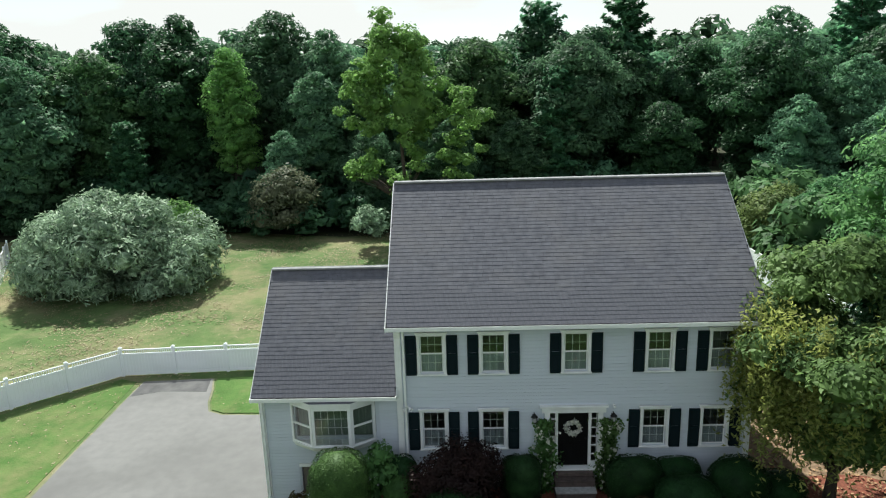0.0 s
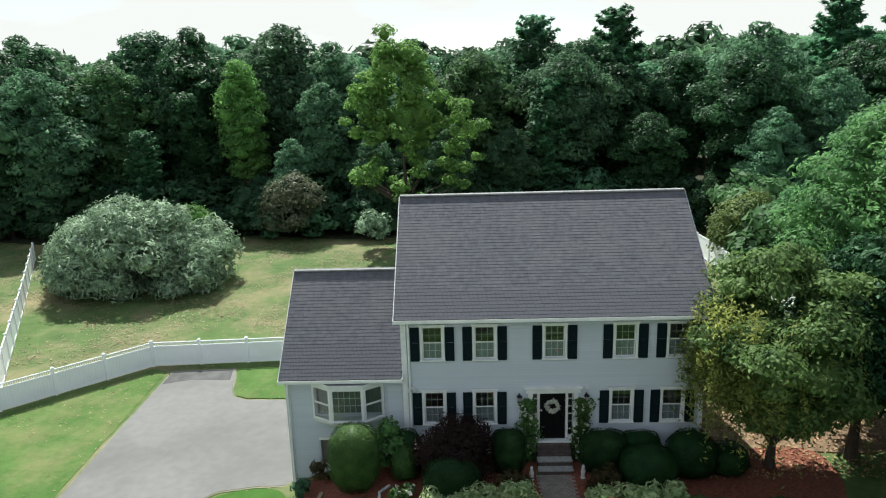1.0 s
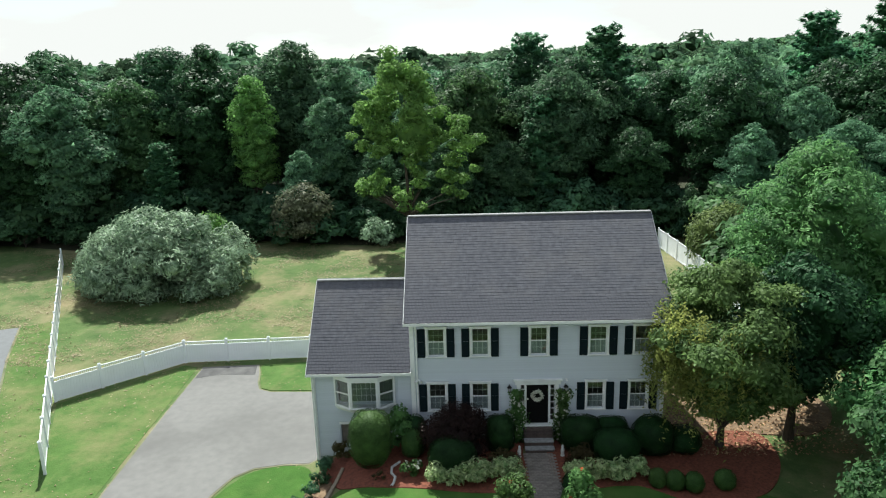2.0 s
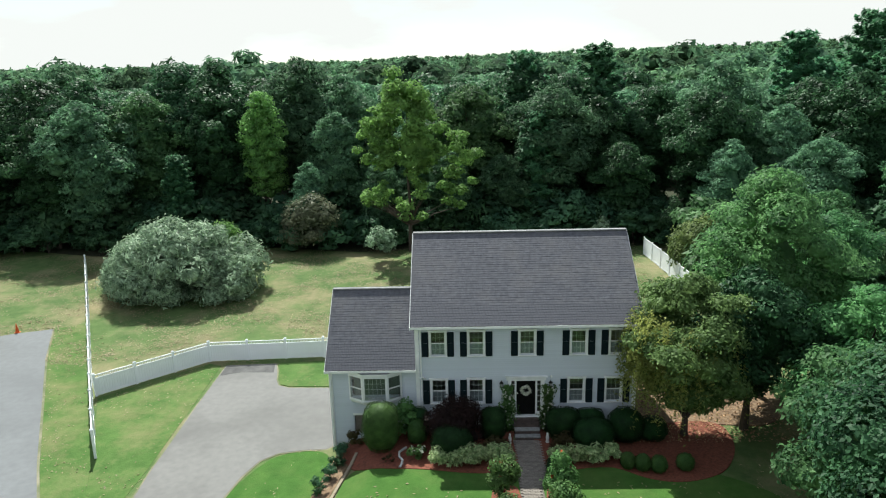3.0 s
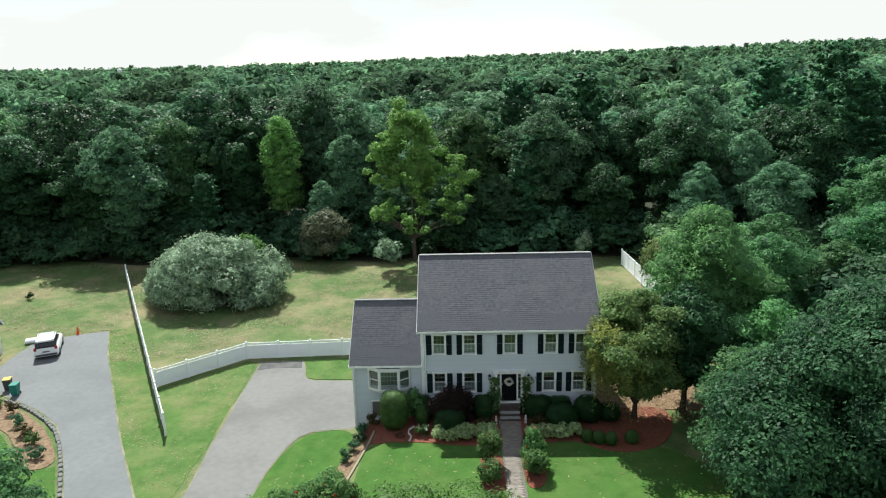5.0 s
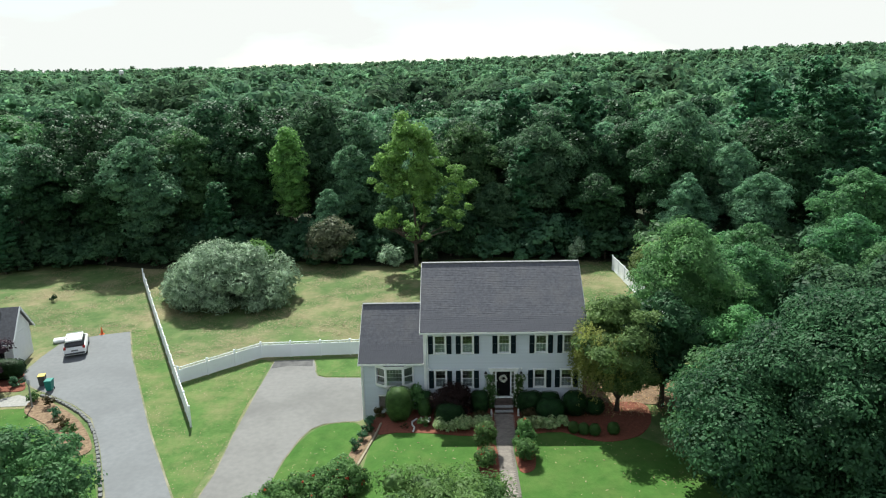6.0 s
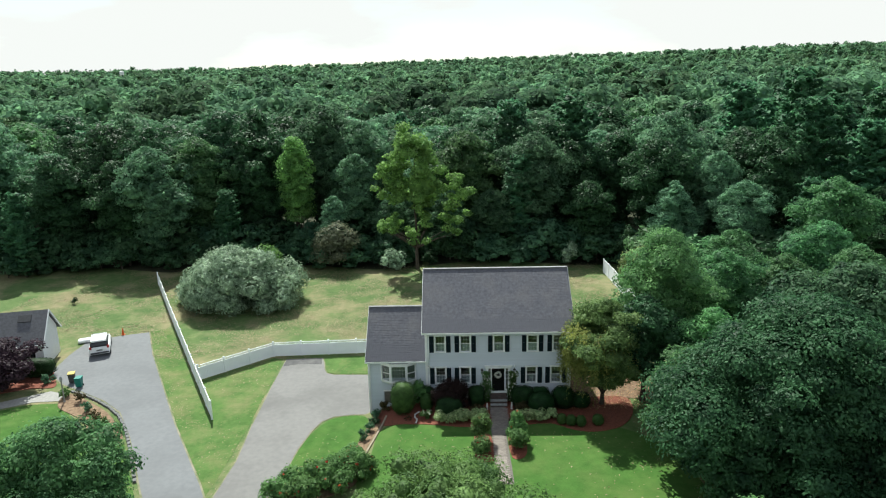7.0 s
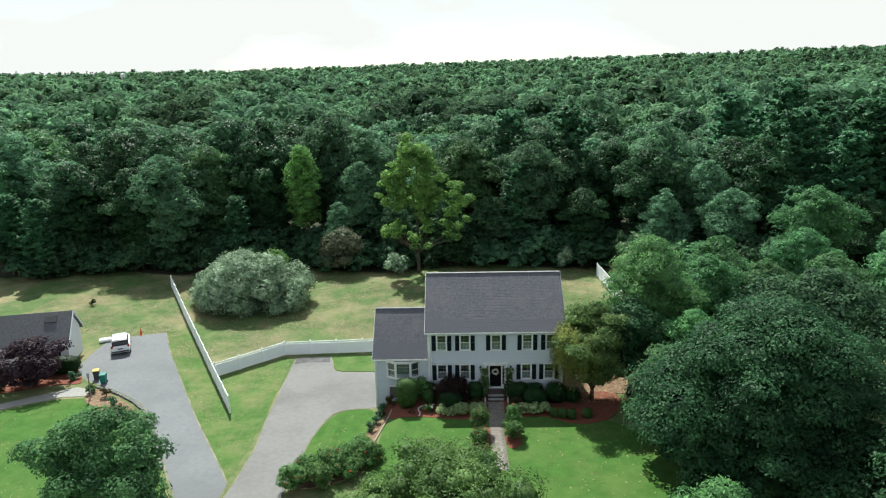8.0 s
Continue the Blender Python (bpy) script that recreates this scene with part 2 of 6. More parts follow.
M_SHINGLE2 = material("dark_shingle", (0.125, 0.125, 0.14), 0.9, (0.09, 0.09, 0.10), scale=5, detail=8, bump=0.02, bump_scale=12)
L_ORNAMENT = leaf_material("ornamental_leaves", (0.15, 0.265, 0.08), (0.05, 0.11, 0.036), obj=0.05, glow=0.36)


def pane_material():
    m = bpy.data.materials.new("window_glass")
    m.use_nodes = True
    b = m.node_tree.nodes["Principled BSDF"]
    b.inputs["Base Color"].default_value = (0.9, 0.95, 0.93, 1)
    b.inputs["Roughness"].default_value = 0.03
    b.inputs["Transmission Weight"].default_value = 1.0
    b.inputs["IOR"].default_value = 1.5
    return m


M_GLASS = pane_material()


# ---- mesh helpers ----
def raw(name, verts, faces, mat, smooth=False):
    me = bpy.data.meshes.new(name)
    me.from_pydata([tuple(v) for v in verts], [], faces)
    me.materials.append(mat)
    if smooth:
        me.polygons.foreach_set("use_smooth", [True] * len(me.polygons))
    me.update()
    return me


def tri_mesh(name, verts, quads, mat, smooth=False):
    """A mesh from arrays: verts (n, 3), faces (m, 3 or 4)."""
    me = bpy.data.meshes.new(name)
    k = quads.shape[1]
    me.vertices.add(len(verts))
    me.vertices.foreach_set("co", np.ascontiguousarray(verts, dtype=np.float32).ravel())
    me.loops.add(quads.size)
    me.loops.foreach_set("vertex_index", np.ascontiguousarray(quads, dtype=np.int32).ravel())
    me.polygons.add(len(quads))
    me.polygons.foreach_set("loop_start", np.arange(len(quads), dtype=np.int32) * k)
    me.materials.append(mat)
    me.update(calc_edges=True)
    if smooth:
        me.polygons.foreach_set("use_smooth", [True] * len(me.polygons))
    return me


def link(name, me, parent=None, label=""):
    ob = new(name, me)
    if parent is not None:
        ob.parent = parent
    if label:
        ob["label"] = label
    return ob


def part(name, bm, mat, parent, label="", smooth=False):
    me = bpy.data.meshes.new(name)
    bm.to_mesh(me)
    bm.free()
    me.materials.append(mat)
    if smooth:
        me.polygons.foreach_set("use_smooth", [True] * len(me.polygons))
    return link(name, me, parent, label)


def boxes(*list_of, bevel=0.0):
    """A bmesh of boxes (x0, x1, y0, y1, z0, z1)."""
    bm = bmesh.new()
    for x0, x1, y0, y1, z0, z1 in list_of:
        bmesh.ops.create_cube(bm, size=1, matrix=Matrix.Translation(((x0 + x1) / 2, (y0 + y1) / 2, (z0 + z1) / 2)) @ Matrix.Diagonal((x1 - x0, y1 - y0, z1 - z0, 1)))
    if bevel:
        bmesh.ops.bevel(bm, geom=bm.edges[:], offset=bevel, segments=1, affect="EDGES")
    return bm


def tube(points, radii, sides=8):
    """Verts and quads of a tapered tube through points."""
    pts = [Vector(p) for p in points]
    verts, faces = [], []
    for i, p in enumerate(pts):
        d = (pts[min(i + 1, len(pts) - 1)] - pts[max(i - 1, 0)]).normalized()
        a = d.orthogonal().normalized()
        b = d.cross(a)
        for k in range(sides):
            w = 2 * math.pi * k / sides
            verts.append(p + (a * math.cos(w) + b * math.sin(w)) * radii[i])
    for i in range(len(pts) - 1):
        for k in range(sides):
            faces.append((i * sides + k, i * sides + (k + 1) % sides, (i + 1) * sides + (k + 1) % sides, (i + 1) * sides + k))
    return verts, faces


def many_tubes(name, list_of, mat, sides=8):
    V, F = [], []
    for pts, rad in list_of:
        v, f = tube(pts, rad, sides)
        k = len(V)
        V += v
        F += [tuple(i + k for i in q) for q in f]
    return raw(name, V, F, mat, smooth=True)


def lathe(profile, sides=16):
    """A bmesh turned round z from (radius, z) pairs, closed at both ends."""
    bm = bmesh.new()
    rings = [[bm.verts.new((r * math.cos(2 * math.pi * k / sides), r * math.sin(2 * math.pi * k / sides), z)) for k in range(sides)] for r, z in profile]
    for a, b in zip(rings, rings[1:]):
        for k in range(sides):
            bm.faces.new((a[k], a[(k + 1) % sides], b[(k + 1) % sides], b[k]))
    bm.faces.new(rings[0][::-1])
    bm.faces.new(rings[-1])
    return bm


def unit(v):
    return v / np.maximum(np.linalg.norm(v, axis=1, keepdims=True), 1e-6)


def leaf_cloud(P, N, length, width, rng):
    """Folded leaf quads at points P facing N."""
    n = len(P)
    t = unit(np.cross(N, rng.normal(size=(n, 3))))
    b = np.cross(N, t)
    s = rng.uniform(0.65, 1.35, (n, 1))
    L, W = length * s, width * s
    fold = N * W * rng.uniform(-0.2, 0.5, (n, 1))
    V = np.stack([P - t * L * 0.5, P + b * W * 0.5 + fold, P + t * L * 0.5, P - b * W * 0.5 + fold], 1).reshape(-1, 3)
    Q = np.arange(4 * n).reshape(n, 4)
    return V, Q


def ico(sub=1):
    bm = bmesh.new()
    bmesh.ops.create_icosphere(bm, subdivisions=sub, radius=1)
    v = np.array([x.co[:] for x in bm.verts])
    f = np.array([[x.index for x in q.verts] for q in bm.faces])
    bm.free()
    return v, f


ICO1, ICO2 = ico(1), ico(2)


def sprig_cloud(P, N, length, width, rng):
    """Single pointed sprigs, one triangle each, at points P facing N."""
    n = len(P)
    t = unit(np.cross(N, rng.normal(size=(n, 3))))
    b = np.cross(N, t)
    s = rng.uniform(0.6, 1.4, (n, 1))
    L, W = length * s, width * s * rng.uniform(0.7, 1.3, (n, 1))
    tip = t * L * 0.55 + N * L * rng.uniform(-0.2, 0.25, (n, 1))
    V = np.stack([P + tip, P - t * L * 0.4 + b * W * 0.5, P - t * L * 0.4 - b * W * 0.5], 1).reshape(-1, 3)
    return V, np.arange(3 * n).reshape(n, 3)


def lobed(rng, centre, radii, count, spread=0.62, r=(0.32, 0.5), up=0.15):
    """Centres and radii of the lobes that make up a crown."""
    d = unit(rng.normal(size=(count, 3)) + np.array([0, 0, up]))
    k = rng.uniform(0.55, 1.0, (count, 1)) * spread
    c = np.array(centre) + d * k * np.array(radii)
    return c, rng.uniform(*r, count) * min(radii[0], radii[2])


def crown_lobes(rng, H, R, low, count, r=(0.15, 0.42), top=0.62, ragged=0.42):
    """Lobes set round an egg-shaped crown from low * H up to H, fullest at the share top of its height."""
    f = np.clip((np.arange(count) + rng.uniform(0.1, 0.9, count)) / count, 0.02, 1.0)
    a = np.arange(count) * 2.39996 + rng.normal(size=count) * 0.45
    power = math.log(0.5) / math.log(top)
    prof = np.sin(math.pi * f ** power) ** 0.62
    lump = 1 + ragged * np.sin(a * 2 + rng.uniform(0, 6)) * np.sin(f * 9 + rng.uniform(0, 6))
    rad = R * 0.74 * prof * lump * rng.uniform(0.6, 1.15, count)
    rr = rng.uniform(*r, count) * R * (0.72 + 0.28 * prof)
    z = H * low + (H * (1 - low) - 0.8 * rr) * f
    return np.stack([rad * np.cos(a), rad * np.sin(a), z], 1), rr


def cover_lobes(rng, C, R, per_m2, squash=0.5, low=-0.1, noise=0.34, lift=0.45, twigs=0.2):
    """Points and normals over the outer skin of the lobes, with some twigs that stand out."""
    P, N = [], []
    for i in range(len(C)):
        n = int(4 * math.pi * R[i] ** 2 * per_m2)
        u = unit(rng.normal(size=(n, 3)))
        u = u[u[:, 2] > low]
        rr = R[i] * np.where(rng.random((len(u), 1)) < twigs, rng.uniform(1.0, 1.36, (len(u), 1)), rng.uniform(0.8, 1.1, (len(u), 1)))
        p = C[i] + u * rr * np.array([1, 1, squash])
        keep = np.ones(len(u), bool)
        for j in range(len(C)):
            if j != i and np.abs(C[j] - C[i]).max() < R[i] * 1.4 + R[j]:
                keep &= np.linalg.norm((p - C[j]) / np.array([1, 1, squash]), axis=1) > R[j] * 0.86
        P.append(p[keep])
        N.append(u[keep])
    P, N = np.concatenate(P), np.concatenate(N)
    N = unit(N + np.array([0, 0, lift]) + rng.normal(size=N.shape) * noise)
    return P, N


def crown_mesh(name, rng, C, R, leaf, density, mat, core=0.55, squash=0.62, aspect=0.62, low=-0.3, inner=0.5, sprigs=False, noise=0.34):
    """A crown of leaves over the lobes, with solid cores added inside to block light."""
    P, N = cover_lobes(rng, C, R, density, squash, low, noise)
    if sprigs:
        V, T = sprig_cloud(P, N, leaf, leaf * aspect, rng)
    else:
        V, Q = leaf_cloud(P, N, leaf, leaf * aspect, rng)
        T = np.concatenate([Q[:, :3], Q[:, [0, 2, 3]]])
    vs, fs, k = [V], [T], len(V)
    mid, half = (C.max(0) + C.min(0)) / 2, (C.max(0) - C.min(0)) / 2
    if inner:
        body = mid + ICO2[0] * half * inner * rng.uniform(0.85, 1.1, (len(ICO2[0]), 1))
        vs.append(body)
        fs.append(ICO2[1] + k)
        k += len(body)
    v0, f0 = ICO2 if len(C) < 100 and not sprigs else ICO1
    for c, r in zip(C, R):
        vs.append(c - np.array([0, 0, 0.22 * r]) + v0 * r * core * np.array([1, 1, squash]) * rng.uniform(0.8, 1.1, (len(v0), 1)))
        fs.append(f0 + k)
        k += len(v0)
    return tri_mesh(name, np.concatenate(vs), np.concatenate(fs), mat)


def limbs_for(rng, height, base_r, C, lean=0.0, z0=0.0, count=9):
    top = np.array([lean, 0.0, height * 0.8])
    trunk = [(rng.normal() * 0.04 * i + lean * i / 5, rng.normal() * 0.04 * i, z0 - 0.15 + (height * 0.8 + 0.15) * i / 5) for i in range(6)]
    out = [(trunk, [base_r * (1.25 if i == 0 else 1 - 0.15 * i) for i in range(6)])]
    for c in C[:count]:
        s = Vector(trunk[min(4, max(1, int(5 * (c[2] - 1.5) / max(height, 1)))) ])
        e = Vector(c)
        m = (s + e) / 2 + Vector((0, 0, 0.25))
        out.append(([s, m, e], [base_r * 0.42, base_r * 0.26, base_r * 0.08]))
    return out


def tree(name, label, trunk_me, crown_me, at, turn=0.0, scale=1.0, group="", category="tree"):
    e = new(name)
    link("trunk", trunk_me, e)
    link("crown", crown_me, e)
    e.matrix_basis = pose(*at, 0, 0, turn) @ Matrix.Diagonal((scale, scale, scale, 1))
    return tagged(e, label, category, group)


def pine_mesh(name, rng, H, R, tuft, per_branch, mat, z0=0.22, step=0.85, shape=0.8):
    """Tiers of flat, upswept branches with needle tufts; returns the crown mesh and limb tubes."""
    P, N, tubes = [], [], []
    z = H * z0
    while z < H * 0.985:
        f = (z - H * z0) / (H * (1 - z0))
        L = R * (1 - f) ** shape * min(1.0, 0.6 + 1.6 * f)
        a0 = rng.uniform(0, 2 * math.pi)
        for j in range(6):
            a = a0 + j * math.pi / 3 + rng.normal() * 0.22
            ln = L * rng.uniform(0.55, 1.15) + 0.3
            d = np.array([math.cos(a), math.sin(a), 0.0])
            side = np.array([-d[1], d[0], 0.0])
            rise = rng.uniform(-0.04, 0.2) + 0.4 * f
            n = max(6, int(per_branch * ln / R))
            s = rng.uniform(0.15, 1.0, n) ** 0.7
            w = rng.normal(size=n) * 0.26 * ln * (1.12 - s) + rng.normal(size=n) * 0.10
            p = np.outer(s * ln, d) + np.outer(w, side) + np.array([0, 0, 1.0]) * (s * ln * rise + rng.normal(size=n) * 0.10 + 0.25 * s * s * ln * 0.4)[:, None]
            p[:, 2] += z + rng.uniform(-0.3, 0.3)
            P.append(p)
            N.append(np.tile(np.array([0, 0, 1.0]) + 0.35 * d, (n, 1)))
            if f < 0.75:
                tubes.append(([(0, 0, z), tuple(d * ln * 0.75 + np.array([0, 0, z + ln * 0.7 * rise]))], [0.05, 0.015]))
        z += step * rng.uniform(0.8, 1.2) * (1 - 0.45 * f)
    P, N = np.concatenate(P), np.concatenate(N)
    N = unit(N + rng.normal(size=N.shape) * 0.35)
    V, T = sprig_cloud(P, N, tuft, tuft * 0.5, rng)
    # solid lumps added round the stem to block light
    v0, f0 = ICO2
    vs, fs, k = [V], [T], len(V)
    for q in np.linspace(0.06, 0.62, 5):
        rr = R * (1 - q) ** shape * 0.34
        vs.append(v0 * np.array([rr, rr, H * 0.085]) * rng.uniform(0.7, 1.15, (len(v0), 1)) + np.array([0, 0, H * (z0 + (1 - z0) * q)]))
        fs.append(f0 + k)
        k += len(v0)
    return tri_mesh(name, np.concatenate(vs), np.concatenate(fs), mat), tubes


def smooth01(a):
    a = np.clip(a, 0, 1)
    return a * a * (3 - 2 * a)


def ground_z(x, y):
    """Height of the ground: low driveway side, raised front garden, a slight rise at the back, far hills."""
    x, y = np.asarray(x, float), np.asarray(y, float)
    front = np.minimum(0.1 + 0.035 * np.minimum(y, 0), 0.1)
    raised = smooth01((x + 4.3) / 3.4) * (1 - 0.75 * smooth01((y - 5) / 8))
    z = -0.85 + (front + 0.85) * raised + 0.4 * smooth01((y - 19) / 16) * (1 - raised)
    d = np.hypot(x, y + 50)
    hill = 27 * smooth01((d - 260) / 1500) + 7 * smooth01((d - 300) / 600) * (np.sin(x * 0.0045 + 0.8) + np.sin(y * 0.006 + x * 0.002)) * 0.6
    hill = hill + 17 * smooth01((x - 50) / 900) * smooth01((d - 300) / 900)
    return z + np.where(y > -60, hill, 0 * hill)


def gz(x, y):
    return float(ground_z(x, y))


def patch(name, outline, mat, lift=0.02, label="", category="", kind="structure"):
    """A thin slab laid on the ground within an outline."""
    bm = bmesh.new()
    vs = [bm.verts.new((x, y, gz(x, y) + lift)) for x, y in outline]
    bm.faces.new(vs)
    bmesh.ops.triangulate(bm, faces=bm.faces[:])
    bmesh.ops.recalc_face_normals(bm, faces=bm.faces[:])
    if sum(f.normal.z for f in bm.faces) < 0:
        bmesh.ops.reverse_faces(bm, faces=bm.faces[:])
    for _ in range(6):
        long = [e for e in bm.edges if e.calc_length() > 1.0]
        if not long:
            break
        bmesh.ops.subdivide_edges(bm, edges=long, cuts=1)
        bmesh.ops.triangulate(bm, faces=[f for f in bm.faces if len(f.verts) > 3])
    for v in bm.verts:
        v.co.z = gz(v.co.x, v.co.y) + lift
    rim = bmesh.ops.extrude_edge_only(bm, edges=[e for e in bm.edges if e.is_boundary])
    for v in rim["geom"]:
        if isinstance(v, bmesh.types.BMVert):
            v.co.z -= 0.1
    ob = part(name, bm, mat, None)
    return tagged(ob, label, category, "", kind)


def grown(outline, by):
    """The outline moved outwards."""
    out, k = [], len(outline)
    area = sum(outline[i][0] * outline[(i + 1) % k][1] - outline[(i + 1) % k][0] * outline[i][1] for i in range(k))
    for i in range(k):
        (ax, ay), (bx, by_), (cx, cy) = outline[i - 1], outline[i], outline[(i + 1) % k]
        d1, d2 = Vector((bx - ax, by_ - ay)).normalized(), Vector((cx - bx, cy - by_)).normalized()
        d = (d1 + d2).normalized()
        s = by if area > 0 else -by
        out.append((bx + d.y * s, by_ - d.x * s))
    return out


def curve_pts(pts, n=6):
    """Catmull-Rom through points, closed."""
    out, k = [], len(pts)
    for i in range(k):
        p0, p1, p2, p3 = (np.array(pts[(i + j - 1) % k], float) for j in range(4))
        for t in np.linspace(0, 1, n, endpoint=False):
            out.append(tuple(0.5 * (2 * p1 + (p2 - p0) * t + (2 * p0 - 5 * p1 + 4 * p2 - p3) * t * t + (3 * p1 - p0 - 3 * p2 + p3) * t ** 3)))
    return out


# ---- ground ----
def axis(lo, hi, fine, step):
    near = np.arange(lo, hi + 0.01, fine)
    out = [hi]
    while out[-1] < 3500:
        out.append(out[-1] + max(step, (out[-1] - hi) * 0.16 + fine))
    left = [lo]
    while left[-1] > -3500:
        left.append(left[-1] - max(step, (lo - left[-1]) * 0.16 + fine))
    return np.array(sorted(set(np.round(np.concatenate([left[1:], near, out[1:]]), 3))))


GX, GY = axis(-60, 45, 1.1, 2.0), axis(-45, 60, 1.1, 2.0)
gx, gy = np.meshgrid(GX, GY)
gv = np.stack([gx, gy, ground_z(gx, gy)], -1).reshape(-1, 3)
gi = np.arange(len(GX) * len(GY)).reshape(len(GY), len(GX))
gq = np.stack([gi[:-1, :-1], gi[:-1, 1:], gi[1:, 1:], gi[1:, :-1]], -1).reshape(-1, 4)
ground = tagged(link("ground", tri_mesh("ground", gv, gq, M_GRASS, smooth=True)), "patchy green and straw-coloured lawn with gentle slopes", "lawn", "", "structure")

# shared asphalt drive of the house, with the turning bay before the garage
DRIVE = [(-9.7, 10.7), (-12.95, 10.5), (-12.8, 5.0), (-12.5, -2), (-12.15, -6.5), (-12.3, -10.6), (-12.6, -14), (-13.2, -24), (-14, -48), (-9.2, -48),
                   (-8.9, -20), (-8.75, -12.4), (-8.55, -8.85), (-8.4, -5.2), (-7.95, -2.6), (-7.45, -1.2), (-6.7, -0.5), (-5.4, -0.2), (-4.35, -0.15), (-4.0, 0.15), (-4.0, 6.9),
                   (-8.0, 7.0), (-8.7, 7.35), (-9.05, 8.2), (-9.3, 9.4)]
patch("driveway", DRIVE, M_ASPHALT, 0.034, "worn light grey asphalt driveway with a turning bay", "driveway")
DRIVE_2 = [(-28.9, 17.9), (-26.1, 12.2), (-18.4, -1.5), (-13.6, -9.4), (-12.75, -10.95), (-12.9, -14.2), (-13.5, -24), (-14.3, -48), (-18, -48), (-16, -24),
                     (-15.4, -12.8), (-17.3, -9.6), (-20.9, -3.3), (-23.5, 0.6), (-25.8, 2.6), (-28.4, 4.2), (-31.0, 5.8), (-33.4, 8.0), (-33.9, 12.0), (-34.0, 15.5), (-31.4, 17.0)]
patch("driveway_2", DRIVE_2, M_ASPHALT2, 0.03, "smooth grey asphalt driveway beside the neighbouring house", "driveway")

patch("asphalt_strip", [(-9.75, 10.6), (-12.9, 10.4), (-12.86, 8.9), (-11.6, 9.4), (-9.5, 9.3)], M_NEWASPHALT, 0.04, "darker newer asphalt strip along the fence", "driveway")
# dry, sandy verges of the drives
patch("verge", grown(DRIVE, 0.09), M_DRY, 0.022, "dry straw-coloured verge along the driveway", "verge")
patch("verge_2", grown(DRIVE_2, 0.12), M_DRY, 0.018, "dry straw-coloured verge along the grey driveway", "verge")

# greener lawns
patch("lawn_island", curve_pts([(-4.45, -0.45), (-6.6, -0.75), (-7.8, -2.9), (-8.3, -5.6), (-8.4, -8.6), (-7.4, -8.9), (-5.4, -8.0), (-4.3, -5.2), (-3.9, -2.2)]), M_LUSH, 0.028, "bright green watered lawn island beside the driveway", "lawn")
patch("front_lawn", curve_pts([(-3.2, -6.5), (-2.6, -3.0), (0.8, -3.3), (4.9, -3.6), (9.5, -3.4), (14.2, -4.2), (17.0, -8), (16.5, -15), (8, -21), (2, -21), (-1, -14), (-3.6, -10)]), M_LUSH, 0.024, "mown green front lawn half in house shadow", "lawn")

SIDE_LAWN = [(-14.2, 10.85), (-19.25, 6.0), (-15.9, -0.9), (-14.2, -5.2), (-13.3, -8.6), (-12.75, -9.5), (-12.75, -2), (-13.05, 5.0), (-13.3, 10.5)]
patch("side_lawn", SIDE_LAWN, M_SIDE, 0.014, "green side lawn with straw flecks between fence and driveway", "lawn")
patch("fence_strip", [(-15.95, -0.8), (-19.8, 6.1), (-26.9, 19.2), (-28.8, 18.1), (-26.0, 12.3), (-18.3, -1.4), (-13.5, -9.3), (-12.85, -10.6), (-12.8, -9.6), (-13.3, -8.6), (-14.2, -5.2)], M_SIDE, 0.0145, "green lawn strip with dry flecks beside the long fence", "lawn")
patch("corner_lawn", [(-9.5, 10.75), (-4.2, 11.3), (-4.2, 7.1), (-8.0, 7.2), (-8.6, 7.5), (-8.9, 8.3), (-9.15, 9.4)], M_SIDE, 0.038, "small green lawn corner between driveway and fence", "lawn")
patch("neighbour_lawn", [(-60, -40), (-60, -2), (-40, -1.4), (-36.1, -0.6), (-31.6, 2.0), (-29.4, 2.2), (-26.0, -1.0), (-22.8, -4.7), (-20.9, -4.2), (-18.4, -8.6), (-16.0, -12.6), (-16.4, -24), (-17.4, -40)], M_LUSH, 0.012, "bright green lawn before the neighbouring house", "lawn")

# planting beds with red mulch
patch("mulch_bed", curve_pts([(-3.3, -0.2), (-2.7, -2.6), (-1.3, -3.25), (0.7, -3.4), (3.2, -3.75), (4.95, -3.4), (4.98, -1.2), (4.7, -0.05), (0.5, -0.05)]), M_MULCH, 0.05, "red bark mulch bed along the house front", "mulch bed")
patch("mulch_bed_2", curve_pts([(6.45, -0.1), (6.45, -3.4), (9.1, -3.35), (10.8, -4.3), (12.4, -4.5), (14.2, -3.7), (15.4, -1.6), (15.0, 0.4), (11.3, 0.2)]), M_MULCH, 0.052, "red bark mulch bed with clipped shrubs", "mulch bed")
patch("leaf_bed", curve_pts([(11.3, 0.5), (15.2, 0.2), (17.8, 0.2), (19.5, 2.5), (18.5, 6.5), (13.5, 7.5), (11.2, 5.0)]), M_LEAFSOIL, 0.045, "bare ground covered in dry fallen leaves", "ground")
patch("rose_bed", curve_pts([(-8.5, -9.0), (-6.4, -8.6), (-4.6, -6.4), (-3.6, -6.6), (-3.9, -9.6), (-7.0, -11.4), (-8.6, -10.6)]), M_LEAFSOIL, 0.047, "red mulch bed under rose bushes", "mulch bed")
patch("rose_bed_2", curve_pts([(3.8, -5.0), (4.9, -4.9), (4.95, -7.9), (3.9, -7.8)], 4), M_MULCH, 0.047, "narrow mulch bed beside the brick walk", "mulch bed")
patch("rose_bed_3", curve_pts([(6.15, -4.9), (7.2, -5.0), (7.1, -7.3), (6.2, -7.6)], 4), M_MULCH, 0.047, "narrow mulch bed beside the brick walk", "mulch bed")
